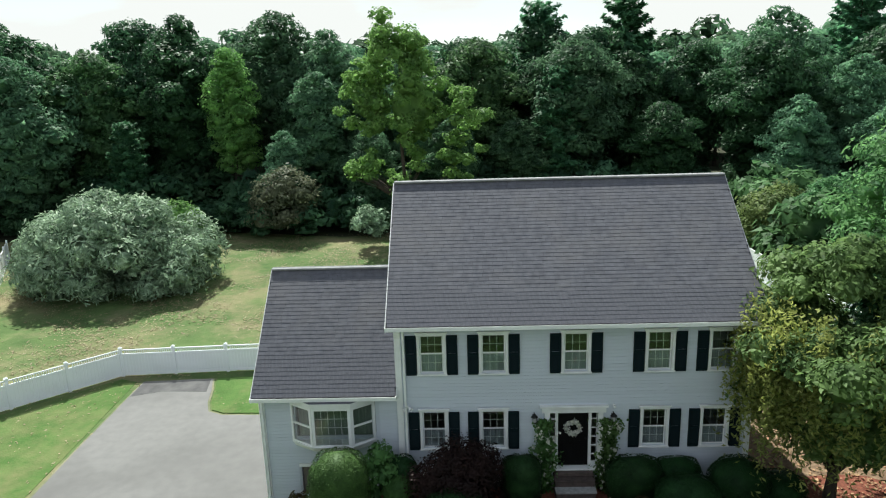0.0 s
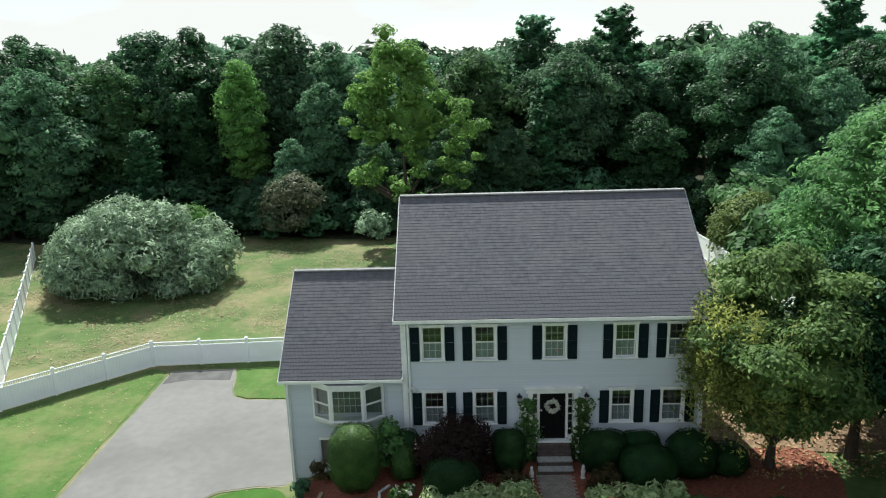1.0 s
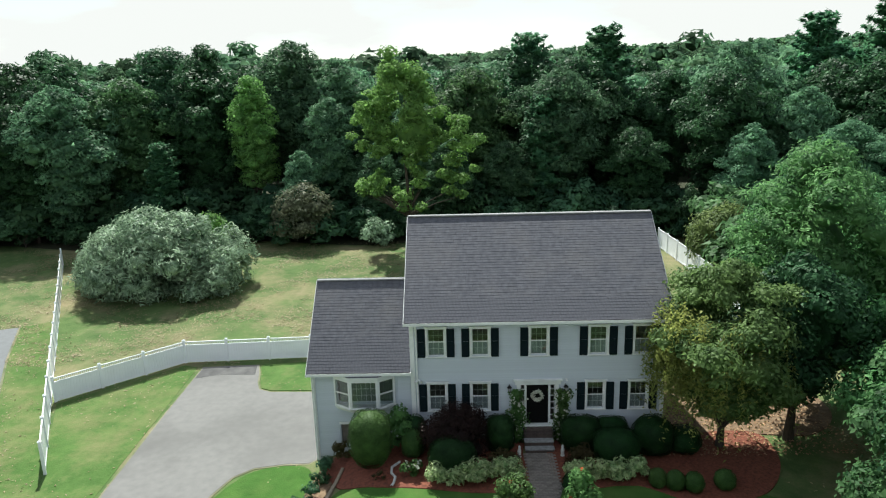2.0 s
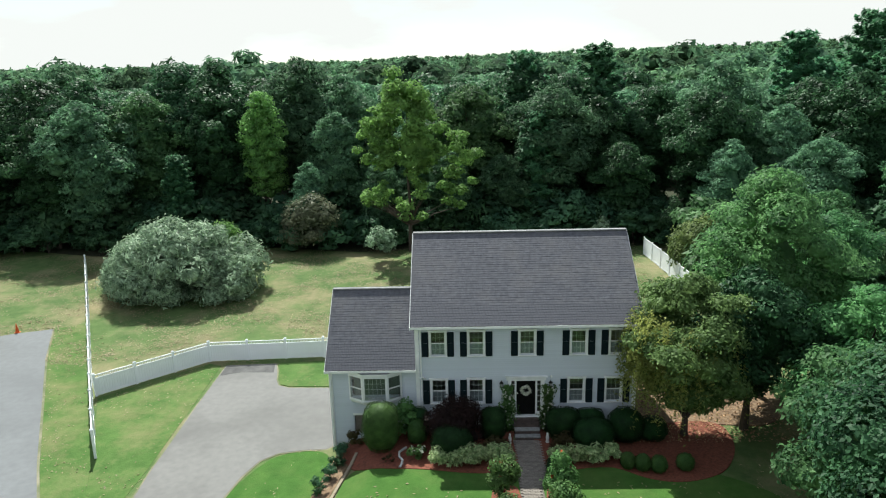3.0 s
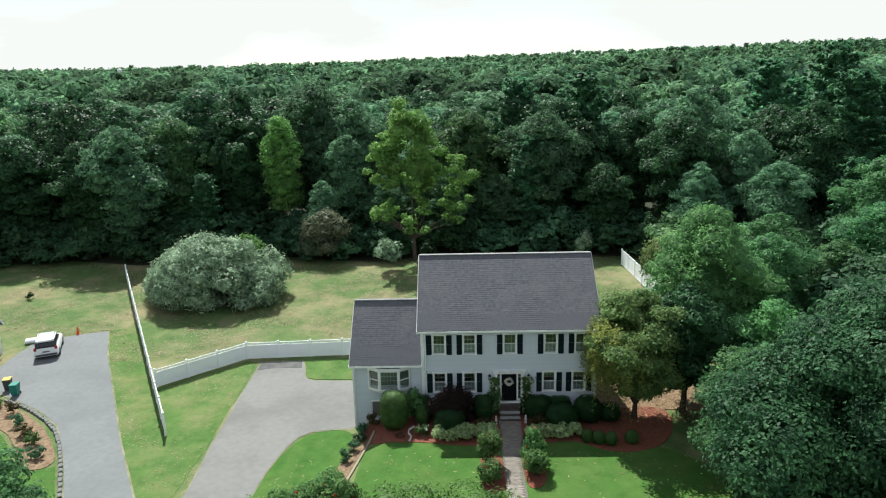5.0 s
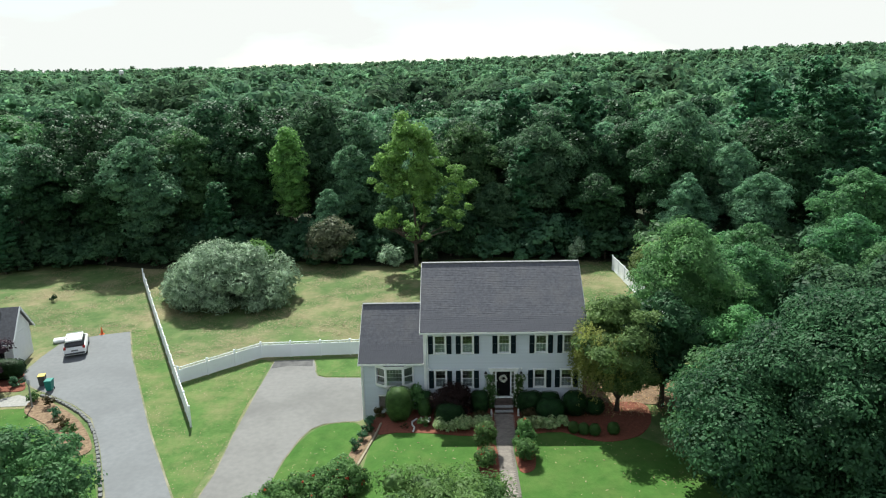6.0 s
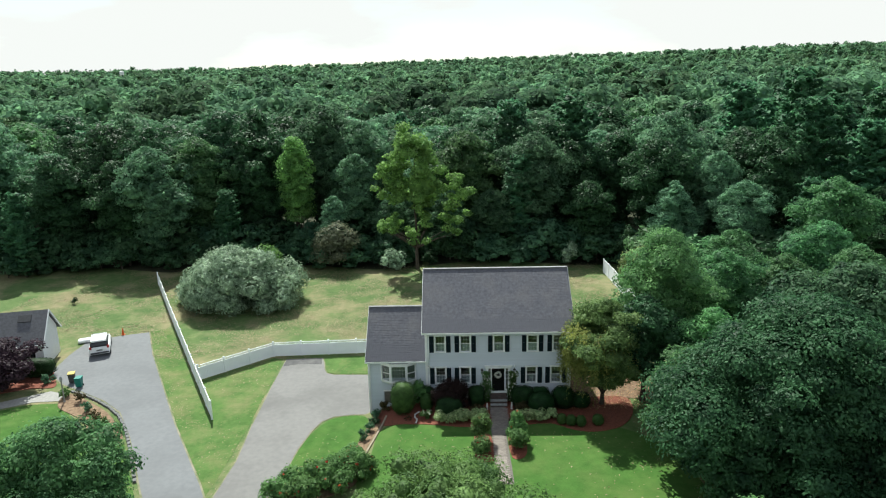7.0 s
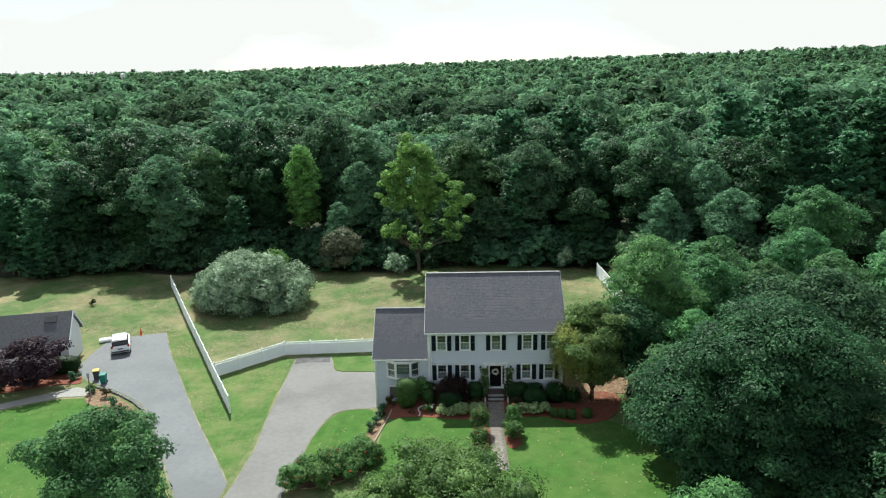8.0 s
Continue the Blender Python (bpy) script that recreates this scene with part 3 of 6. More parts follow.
patch("neighbour_bed", curve_pts([(-29.4, 3.9), (-26.2, 1.9), (-23.8, -0.2), (-21.3, -3.6), (-22.6, -4.4), (-26.0, -0.6), (-29.0, 1.6)]), M_LEAFSOIL, 0.047, "mulched border along a driveway edge", "mulch bed")

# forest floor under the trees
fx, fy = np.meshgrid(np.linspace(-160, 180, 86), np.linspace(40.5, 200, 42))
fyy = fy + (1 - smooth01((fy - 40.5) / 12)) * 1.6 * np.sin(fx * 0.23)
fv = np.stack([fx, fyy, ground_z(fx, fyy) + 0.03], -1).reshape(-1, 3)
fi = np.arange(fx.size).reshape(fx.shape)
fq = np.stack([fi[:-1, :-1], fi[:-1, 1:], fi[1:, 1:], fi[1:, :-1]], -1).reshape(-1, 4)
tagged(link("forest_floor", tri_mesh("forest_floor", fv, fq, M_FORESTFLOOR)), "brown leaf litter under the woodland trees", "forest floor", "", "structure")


# ---- the house ----
house = tagged(new("house"), "grey clapboard colonial house with dark shutters and garage wing", "house")


def wall_cells(x0, x1, z0, z1, y0, y1, holes):
    """Boxes of a wall along x with rectangular openings (x0, x1, z0, z1) through it."""
    out, cuts = [], sorted({x0, x1, *[h[0] for h in holes], *[h[1] for h in holes]})
    for a, b in zip(cuts, cuts[1:]):
        z = z0
        for h in sorted((h for h in holes if h[0] <= a + 1e-6 and h[1] >= b - 1e-6), key=lambda h: h[2]):
            if h[2] > z:
                out.append((a, b, y0, y1, z, h[2]))
            z = h[3]
        if z1 > z:
            out.append((a, b, y0, y1, z, z1))
    return out


UP_Z, LOW_Z = (4.03, 5.41), (1.52, 2.91)
UP_X, LOW_X = (1.42, 3.285, 5.755, 8.24, 10.11), (1.43, 3.26, 8.17, 9.985)
WW = 0.88                                     # window width over its casing
HX0, HX1, HDEEP, SILL = 0.32, 11.06, 8.0, 0.5  # main block
holes = [(x - 0.36, x + 0.36, UP_Z[0] + 0.06, UP_Z[1] - 0.08) for x in UP_X] + [(x - 0.36, x + 0.36, LOW_Z[0] + 0.06, LOW_Z[1] - 0.08) for x in LOW_X] + [(4.97, 6.45, 0.86, 2.80)]
wall = part("wall", boxes(*wall_cells(HX0, HX1, SILL, 5.72, 0.02, 0.2, holes)), M_SIDING, house, "grey clapboard front wall")
part("foundation", boxes((HX0 + 0.03, HX1 - 0.03, 0.05, HDEEP - 0.03, -1.0, SILL - 0.004)), M_CONCRETE, house, "concrete foundation")


def gable_wall(name, x0, x1, y0, y1, z0, ze, zr, parent):
    """An end wall with a gable."""
    bm = bmesh.new()
    ym = (y0 + y1) / 2
    ring = [(y0, z0), (y1, z0), (y1, ze), (ym, zr), (y0, ze)]
    a, b = ([bm.verts.new((x, y, z)) for y, z in ring] for x in (x0, x1))
    bm.faces.new(a[::-1])
    bm.faces.new(b)
    for i in range(5):
        bm.faces.new((a[i], a[(i + 1) % 5], b[(i + 1) % 5], b[i]))
    bmesh.ops.recalc_face_normals(bm, faces=bm.faces[:])
    return part(name, bm, M_SIDING, parent)


gable_wall("gable_wall", HX0, HX0 + 0.18, 0.2, HDEEP, SILL, 5.85, 8.95, house)
gable_wall("gable_wall", HX1 - 0.18, HX1, 0.2, HDEEP, SILL, 5.85, 8.95, house)
part("back_wall", boxes((HX0 + 0.18, HX1 - 0.18, HDEEP - 0.18, HDEEP, SILL, 5.72)), M_SIDING, house)
part("floor", boxes((HX0 + 0.2, HX1 - 0.2, 0.22, HDEEP - 0.2, 0.7, 0.82), (HX0 + 0.2, HX1 - 0.2, 0.22, HDEEP - 0.2, 3.35, 3.5), (HX0 + 0.2, HX1 - 0.2, 3.6, 3.7, 0.83, 5.6)), M_ROOM, house, "dim interior floors and partition")


def clapboards(parent, x0, x1, z0, z1, y, holes, step=0.112):
    """Overlapping boards, cut at the openings, each board a piece."""
    me = raw("clapboard", [(0, 0, 0), (1, 0, 0), (1, -0.03, 0), (0, -0.03, 0), (0, 0, 1), (1, 0, 1), (1, -0.004, 1), (0, -0.004, 1)],
             [(0, 3, 2, 1), (3, 7, 6, 2), (4, 5, 6, 7), (0, 4, 7, 3), (1, 2, 6, 5)], M_SIDING)
    z = z0
    while z < z1 - 0.02:
        h = min(step - 0.02, z1 - z)
        spans = [(x0, x1)]
        for a, b, c, d in holes:
            if c < z + h * 0.7 and d > z + h * 0.3:
                spans = [s for p, q in spans for s in ((p, min(q, a)), (max(p, b), q)) if s[1] - s[0] > 0.03]
        for p, q in spans:
            ob = link("clapboard", me, parent)
            ob.matrix_basis = Matrix.Translation((p, y, z)) @ Matrix.Diagonal((q - p, 1, h, 1))
        z += step


casings = [(x - WW / 2, x + WW / 2, UP_Z[0], UP_Z[1]) for x in UP_X] + [(x - WW / 2, x + WW / 2, LOW_Z[0], LOW_Z[1]) for x in LOW_X] + [(4.82, 6.61, 0.8, 2.93)]

# trim: corner boards, frieze, eave
part("corner_board", boxes((HX0 - 0.02, HX0 + 0.17, -0.03, 0.02, SILL, 5.72), bevel=0.004), M_TRIM, house, "white corner board")
part("corner_board", boxes((HX1 - 0.15, HX1 + 0.02, -0.03, 0.02, SILL, 5.72), bevel=0.004), M_TRIM, house, "white corner board")
part("downspout", many_tubes("downspout", [([(HX0 + 0.08, -0.33, 5.62), (HX0 + 0.08, -0.09, 5.35), (HX0 + 0.08, -0.09, 0.35), (HX0 + 0.08, -0.35, 0.15)], [0.045] * 4)], M_TRIM) and boxes((HX0 + 0.22, HX0 + 0.29, -0.09, -0.03, 0.3, 5.5), bevel=0.01), M_TRIM, house, "white downspout")
part("water_table", boxes((HX0, HX1, -0.02, 0.018, SILL - 0.14, SILL)), M_TRIM, house, "white board under the siding")

EAVE_Y, EAVE_Z, RIDGE_Y, RIDGE_Z = -0.40, 5.76, 4.0, 9.36
ROOF_X0, ROOF_X1 = 0.12, 11.28


def gable_roof(parent, x0, x1, ey, ez, ry, rz, thick=0.14):
    """A roof deck with both slopes, rakes, soffit and gutter; returns the deck."""
    bm = bmesh.new()
    back = 2 * ry - ey
    ring = [(ey, ez - thick), (ey, ez), (ry, rz), (back, ez), (back, ez - thick), (ry, rz - thick)]
    a, b = ([bm.verts.new((x, y, z)) for y, z in ring] for x in (x0, x1))
    for r in (a[::-1], b):
        bm.faces.new((r[0], r[1], r[2], r[5]) if r is b else (r[5], r[4], r[3], r[0]))
        bm.faces.new((r[2], r[3], r[4], r[5]) if r is b else (r[3], r[2], r[1], r[0]))
    for i in range(6):
        bm.faces.new((a[i], b[i], b[(i + 1) % 6], a[(i + 1) % 6]))
    bmesh.ops.recalc_face_normals(bm, faces=bm.faces[:])
    deck = part("roof", bm, M_UNDERLAY, parent, "dark grey asphalt shingle gable roof")
    for x in (x0 - 0.03, x1 + 0.0):
        bm = bmesh.new()
        for y0, z0, y1, z1 in ((ey, ez, ry, rz), (ry, rz, back, ez)):
            q = [(y0, z0 - 0.2), (y0, z0 - 0.03), (y1, z1 - 0.03), (y1, z1 - 0.2)]
            u, w = ([bm.verts.new((xx, y, z)) for y, z in q] for xx in (x, x + 0.03))
            bm.faces.new(u[::-1])
            bm.faces.new(w)
            for i in range(4):
                bm.faces.new((u[i], u[(i + 1) % 4], w[(i + 1) % 4], w[i]))
        bmesh.ops.recalc_face_normals(bm, faces=bm.faces[:])
        part("rake_board", bm, M_TRIM, deck, "white rake board")
    part("gutter", boxes((x0 - 0.02, x1 + 0.02, ey - 0.11, ey - 0.1, ez - 0.13, ez - 0.01), (x0 - 0.02, x1 + 0.02, ey - 0.1, ey - 0.002, ez - 0.13, ez - 0.12), (x0 - 0.02, x0, ey - 0.1, ey - 0.002, ez - 0.12, ez - 0.01), (x1, x1 + 0.02, ey - 0.1, ey - 0.002, ez - 0.12, ez - 0.01)), M_TRIM, deck, "white gutter")
    part("soffit", boxes((x0 + 0.01, x1 - 0.01, ey + 0.002, 0.0, ez - thick - 0.03, ez - thick - 0.004)), M_TRIM, deck, "white soffit")
    part("ridge_cap", boxes((x0, x1, ry - 0.13, ry + 0.13, rz - 0.035, rz + 0.035), bevel=0.02), M_RIDGE, deck, "pale weathered ridge cap")
    return deck


M_RIDGE = material("weathered_ridge", (0.30, 0.30, 0.31), 0.9, (0.20, 0.20, 0.21), scale=4)


def shingle_slope(parent, x0, x1, ey, ez, ry, rz, limit, rng, step=0.143, width=0.31):
    """Courses of shingle strips up the slope; the lower ones are pieces, the upper ones joined."""
    run = math.hypot(ry - ey, rz - ez)
    ang = math.atan2(rz - ez, ry - ey)
    V = [(0, 0, 0), (1, 0, 0), (1, 0, 0.011), (0, 0, 0.011), (0, step + 0.03, 0), (1, step + 0.03, 0), (1, step + 0.03, 0.004), (0, step + 0.03, 0.004)]
    F = [(0, 1, 2, 3), (3, 2, 6, 7), (0, 3, 7, 4), (1, 5, 6, 2)]
    me = raw("shingle", V, F, M_SHINGLE)
    slope = Matrix.Translation((0, ey, ez)) @ Matrix.Rotation(ang, 4, "X")
    made, vs, fs, s, row = 0, [], [], -0.02, 0
    while s < run - 0.1:
        x = x0 - rng.uniform(0, width)
        while x < x1:
            a, b = max(x, x0), min(x + width - 0.006, x1)
            if b - a > 0.05:
                m = slope @ pose(a, s + rng.uniform(-0.004, 0.004), 0.002 + rng.uniform(0, 0.003)) @ Matrix.Diagonal((b - a, 1, rng.uniform(0.9, 1.15), 1))
                if made < limit:
                    ob = link("shingle", me, parent)
                    ob.matrix_basis = m
                    made += 1
                else:
                    k = len(vs)
                    vs += [m @ Vector(v) for v in V]
                    fs += [tuple(i + k for i in f) for f in F]
            x += width
        s += step
        row += 1
    if vs:
        tagged(link("roofing", raw("roofing", vs, fs, M_SHINGLE), parent), "", "", "", "stuff")


roof = gable_roof(house, ROOF_X0, ROOF_X1, EAVE_Y, EAVE_Z, RIDGE_Y, RIDGE_Z)

# ---- garage wing ----
GX0, GX1, GY0, GBASE = -3.98, 0.32, 0.12, -0.9
part("wall", boxes(*wall_cells(GX0, GX1, GBASE, 3.42, GY0, GY0 + 0.18, [(-2.9, -0.4, 1.98, 3.14), (-2.86, -1.6, -0.05, 0.92)])), M_SIDING, house, "grey clapboard garage wing wall")
garage_wall = house.children[-1]
gable_wall("gable_wall", GX0, GX0 + 0.18, GY0 + 0.18, 6.4, GBASE, 3.5, 6.2, house)
part("back_wall", boxes((GX0 + 0.18, GX1, 6.2, 6.4, GBASE, 3.42)), M_SIDING, house)
part("floor", boxes((GX0 + 0.2, GX1 - 0.02, GY0 + 0.2, 6.18, 1.3, 1.42), (GX0 + 0.2, GX1 - 0.02, 3.2, 3.3, 1.43, 3.3)), M_ROOM, house)
part("corner_board", boxes((GX0 - 0.02, GX0 + 0.13, GY0 - 0.05, GY0, GBASE, 3.4), bevel=0.004), M_TRIM, house, "white corner board")
part("corner_board", boxes((GX0 - 0.045, GX0 - 0.004, GY0 - 0.05, GY0 + 0.12, GBASE, 3.4), bevel=0.004), M_TRIM, house, "white corner board")
part("downspout", boxes((GX0 + 0.02, GX0 + 0.09, GY0 - 0.12, GY0 - 0.052, GBASE, 3.3), bevel=0.01), M_TRIM, house, "white downspout")
g_roof = gable_roof(house, -4.14, 0.30, -0.24, 3.5, 3.26, 6.59)


# ---- windows ----
def make_window(z0, z1, w):
    """A double-hung window; its origin is at the middle of its foot, on the wall's face."""
    h = z1 - z0
    win = part("window", boxes((-w / 2, -w / 2 + 0.085, -0.045, 0.03, 0.05, h - 0.1), (w / 2 - 0.085, w / 2, -0.045, 0.03, 0.05, h - 0.1), (-w / 2 - 0.02, w / 2 + 0.02, -0.055, 0.03, h - 0.1, h - 0.02), bevel=0.004), M_TRIM, house, "white double-hung window")
    part("sill", boxes((-w / 2 - 0.03, w / 2 + 0.03, -0.075, 0.06, 0, 0.05), bevel=0.006), M_TRIM, win)
    part("head_cap", boxes((-w / 2 - 0.05, w / 2 + 0.05, -0.085, 0.0, h - 0.02, h + 0.02), bevel=0.006), M_TRIM, win)
    iw, mid = w / 2 - 0.085, (0.05 + h - 0.1) / 2
    for name, a, b, y in (("upper_sash", mid, h - 0.1, 0.03), ("lower_sash", 0.05, mid + 0.03, 0.055)):
        part(name, boxes((-iw, -iw + 0.04, y, y + 0.03, a, b), (iw - 0.04, iw, y, y + 0.03, a, b), (-iw + 0.04, iw - 0.04, y, y + 0.03, a, a + 0.045), (-iw + 0.04, iw - 0.04, y, y + 0.03, b - 0.04, b)), M_TRIM, win)
        g = part("pane", boxes((-iw + 0.04, iw - 0.04, y + 0.012, y + 0.018, a + 0.045, b - 0.04)), M_GLASS, win, "clear window glass")
        g.visible_shadow = False
        bars = [(-iw + 0.04 + (2 * iw - 0.08) * k / 3 - 0.007, -iw + 0.04 + (2 * iw - 0.08) * k / 3 + 0.007, y + 0.019, y + 0.026, a + 0.045, b - 0.04) for k in (1, 2)]
        zc = (a + b) / 2
        bars.append((-iw + 0.04, iw - 0.04, y + 0.0265, y + 0.03, zc - 0.007, zc + 0.007))
        part("muntin", boxes(*bars), M_TRIM, win, "thin white grille bars")
    part("curtain", boxes((-iw + 0.02, iw - 0.02, 0.13, 0.135, 0.06, h * 0.48)), M_CURTAIN, win, "pale half-lowered shade")
    return win


def make_shutter(h):
    sh = part("shutter", boxes((-0.165, -0.115, -0.04, 0, 0, h), (0.115, 0.165, -0.04, 0, 0, h), (-0.115, 0.115, -0.04, 0, 0, 0.09), (-0.115, 0.115, -0.04, 0, h - 0.09, h), (-0.115, 0.115, -0.04, 0, h * 0.46, h * 0.54)), M_SHUTTER, house, "dark green louvred shutter")
    for k in range(int(h / 0.055)):
        z = 0.1 + k * 0.055
        if z < h - 0.12 and not h * 0.45 < z < h * 0.54:
            ob = link("slat", SLAT, sh)
            ob.matrix_basis = pose(0, -0.006, z)
    return sh


SLAT = raw("slat", [(-0.115, 0, 0.045), (0.115, 0, 0.045), (0.115, -0.022, 0), (-0.115, -0.022, 0), (-0.115, 0.005, 0.045), (0.115, 0.005, 0.045)], [(0, 1, 2, 3)[::-1], (0, 4, 5, 1)], M_SHUTTER)
up = make_window(*UP_Z, WW)
low = make_window(*LOW_Z, WW)
sh = make_shutter(1.27)
up.matrix_basis, low.matrix_basis, sh.matrix_basis = pose(UP_X[0], 0, UP_Z[0]), pose(LOW_X[0], 0, LOW_Z[0]), pose(UP_X[0] - WW / 2 - 0.18, -0.018, UP_Z[0] + 0.02)
for x in UP_X[1:]:
    copy_thing(up, pose(x, 0, UP_Z[0]))
for x in LOW_X[1:]:
    copy_thing(low, pose(x, 0, LOW_Z[0]))
for xs, z in ((UP_X, UP_Z[0]), (LOW_X, LOW_Z[0])):
    for x in xs:
        for side in (-1, 1):
            if not (z == UP_Z[0] and x == UP_X[0] and side < 0):
                copy_thing(sh, pose(x + side * (WW / 2 + 0.18), -0.018, z + 0.02))

# ---- bay window of the garage wing ----
BAY = [(-3.05, GY0), (-2.30, -0.36), (-1.10, -0.36), (-0.42, GY0)]


def bay_ring(bm, out, z):
    return [bm.verts.new((x * (1 + 0) + (out if i > 1 else -out) * (1.0 if i in (0, 3) else 0.4), y - (out if i in (1, 2) else 0), z)) for i, (x, y) in enumerate(BAY)]


def bay_slab(z0, z1, out0, out1):
    bm = bmesh.new()
    a, b = bay_ring(bm, out0, z0), bay_ring(bm, out1, z1)
    bm.faces.new(a[::-1])
    bm.faces.new(b)
    for i in range(4):
        bm.faces.new((a[i], a[(i + 1) % 4], b[(i + 1) % 4], b[i]))
    bmesh.ops.recalc_face_normals(bm, faces=bm.faces[:])
    return bm


bay = part("bay_window", bay_slab(3.17, 3.33, 0.05, 0.07), M_TRIM, house, "white three-sided bay window")
part("bay_base", bay_slab(1.68, 1.86, -0.06, 0.05), M_TRIM, bay)
bm = bmesh.new()
a, b = bay_ring(bm, 0.07, 3.335), [bm.verts.new((x, GY0 - 0.01, 3.47)) for x in (-2.85, -2.2, -1.05, -0.42)]
for i in range(3):
    bm.faces.new((a[i], a[i + 1], b[i + 1], b[i]))
bm.faces.new((a[0], b[0], b[1], b[2], b[3], a[3]))
bmesh.ops.recalc_face_normals(bm, faces=bm.faces[:])
part("bay_roof", bm, M_SHINGLE, bay, "small dark shingled hip roof")
for i in range(3):
    (xa, ya), (xb, yb) = BAY[i], BAY[i + 1]
    ln, ang = math.hypot(xb - xa, yb - ya), math.degrees(math.atan2(yb - ya, xb - xa))
    m = pose(xa, ya, 1.86, 0, 0, ang) @ Matrix.Diagonal((1, 1, 1.09, 1))
    sash = part("sash", boxes((0, 0.09, -0.02, 0.05, 0, 1.2), (ln - 0.09, ln, -0.02, 0.05, 0, 1.2), (0.09, ln - 0.09, -0.02, 0.05, 0, 0.06), (0.09, ln - 0.09, -0.02, 0.05, 1.12, 1.2), *([(0.09, ln - 0.09, 0.0, 0.04, 0.56, 0.62)] if i != 1 else [])), M_TRIM, bay)
    sash.matrix_basis = m
    g = part("pane", boxes((0.09, ln - 0.09, 0.012, 0.018, 0.06, 1.12)), M_GLASS, bay, "clear window glass")
    g.matrix_basis, g.visible_shadow = m, False
    if i == 1:
        g = part("muntin", boxes(*[(0.09 + (ln - 0.18) * k / 5 - 0.007, 0.09 + (ln - 0.18) * k / 5 + 0.007, 0.019, 0.028, 0.06, 1.12) for k in range(1, 5)], *[(0.09, ln - 0.09, 0.029, 0.033, 0.06 + 1.06 * k / 4 - 0.007, 0.06 + 1.06 * k / 4 + 0.007) for k in (1, 2, 3)]), M_TRIM, bay)
        g.matrix_basis = m
part("curtain", boxes((-2.8, -0.5, GY0 + 0.02, GY0 + 0.04, 2.0, 3.12)), M_DRAPE, bay, "pale green drawn curtains")

# low basement window with a white head
base_win = part("basement_window", boxes((-2.92, -1.54, GY0 - 0.04, GY0 + 0.03, 0.92, 1.03), bevel=0.004), M_TRIM, house, "low window with a white head board")
part("panel", boxes((-2.84, -1.62, GY0 + 0.05, GY0 + 0.07, -0.05, 0.92)), M_TAN, base_win, "brown closed panel")

# ---- front door ----
door = part("front_door", boxes((5.24, 6.17, 0.04, 0.09, 0.9, 2.8), bevel=0.004), M_BLACK, house, "black panelled front door")
for x in (5.36, 5.75):
    for z, h in ((1.02, 0.62), (1.74, 0.5), (2.34, 0.32)):
        part("raised_panel", boxes((x, x + 0.3, 0.025, 0.039, z, z + h), bevel=0.006), M_BLACK, door)
part("door_knob", lathe([(0.012, 0), (0.012, 0.04), (0.03, 0.05), (0.03, 0.075), (0.015, 0.085)], 10), M_BLACKMETAL, door).matrix_basis = pose(6.09, 0.04, 1.85, 90, 0, 0)
surround = part("door_surround", boxes((4.74, 6.69, -0.08, 0.04, 2.74, 2.92), bevel=0.006), M_TRIM, house, "white door surround with a cornice")
part("cornice", boxes((4.68, 6.75, -0.14, 0.03, 2.925, 2.99), bevel=0.006), M_TRIM, surround)
for x0, x1, y0, y1 in ((4.82, 4.98, -0.06, 0.04), (6.45, 6.61, -0.06, 0.04), (5.16, 5.238, -0.03, 0.1), (6.172, 6.25, -0.03, 0.1)):
    part("pilaster", boxes((x0, x1, y0, y1, 0.88, 2.738), bevel=0.006), M_TRIM, surround)
for x in (4.98, 6.25):
    part("sidelight", boxes(*[(x, x + 0.18, 0.0, 0.04, z - 0.012, z + 0.012) for z in (1.30, 1.6, 1.9, 2.2, 2.5)], (x, x + 0.18, 0.0, 0.04, 0.88, 1.06), (x, x + 0.012, -0.005, 0.045, 1.06, 2.72), (x + 0.168, x + 0.18, -0.005, 0.045, 1.06, 2.72)), M_TRIM, surround)
    g = part("pane", boxes((x + 0.012, x + 0.168, 0.05, 0.056, 1.06, 2.72)), M_GLASS, surround)
    g.visible_shadow = False
part("threshold", boxes((4.9, 6.52, -0.16, 0.1, 0.82, 0.878), bevel=0.006), M_TRIM, house, "white door sill")


def lantern(x):
    e = tagged(new("wall_lantern"), "black metal wall lantern beside the front door", "lantern", "lanterns at the front door")
    part("back_plate", boxes((-0.05, 0.05, -0.02, 0, -0.14, 0.12), bevel=0.006), M_BLACKMETAL, e)
    part("cage", lathe([(0.03, -0.14), (0.075, -0.12), (0.075, -0.10), (0.07, -0.09)], 6), M_BLACKMETAL, e).matrix_basis = pose(0, -0.13, 0)
    part("glass", lathe([(0.062, -0.088), (0.085, 0.075)], 6), M_GLASSLAMP, e).matrix_basis = pose(0, -0.13, 0)
    part("cap", lathe([(0.11, 0.077), (0.105, 0.09), (0.05, 0.15), (0.015, 0.17), (0.015, 0.2)], 6), M_BLACKMETAL, e).matrix_basis = pose(0, -0.13, 0)
    part("arm", boxes((-0.012, 0.012, -0.14, -0.02, 0.165, 0.185)), M_BLACKMETAL, e)
    e.matrix_basis = pose(x, -0.016, 2.58)


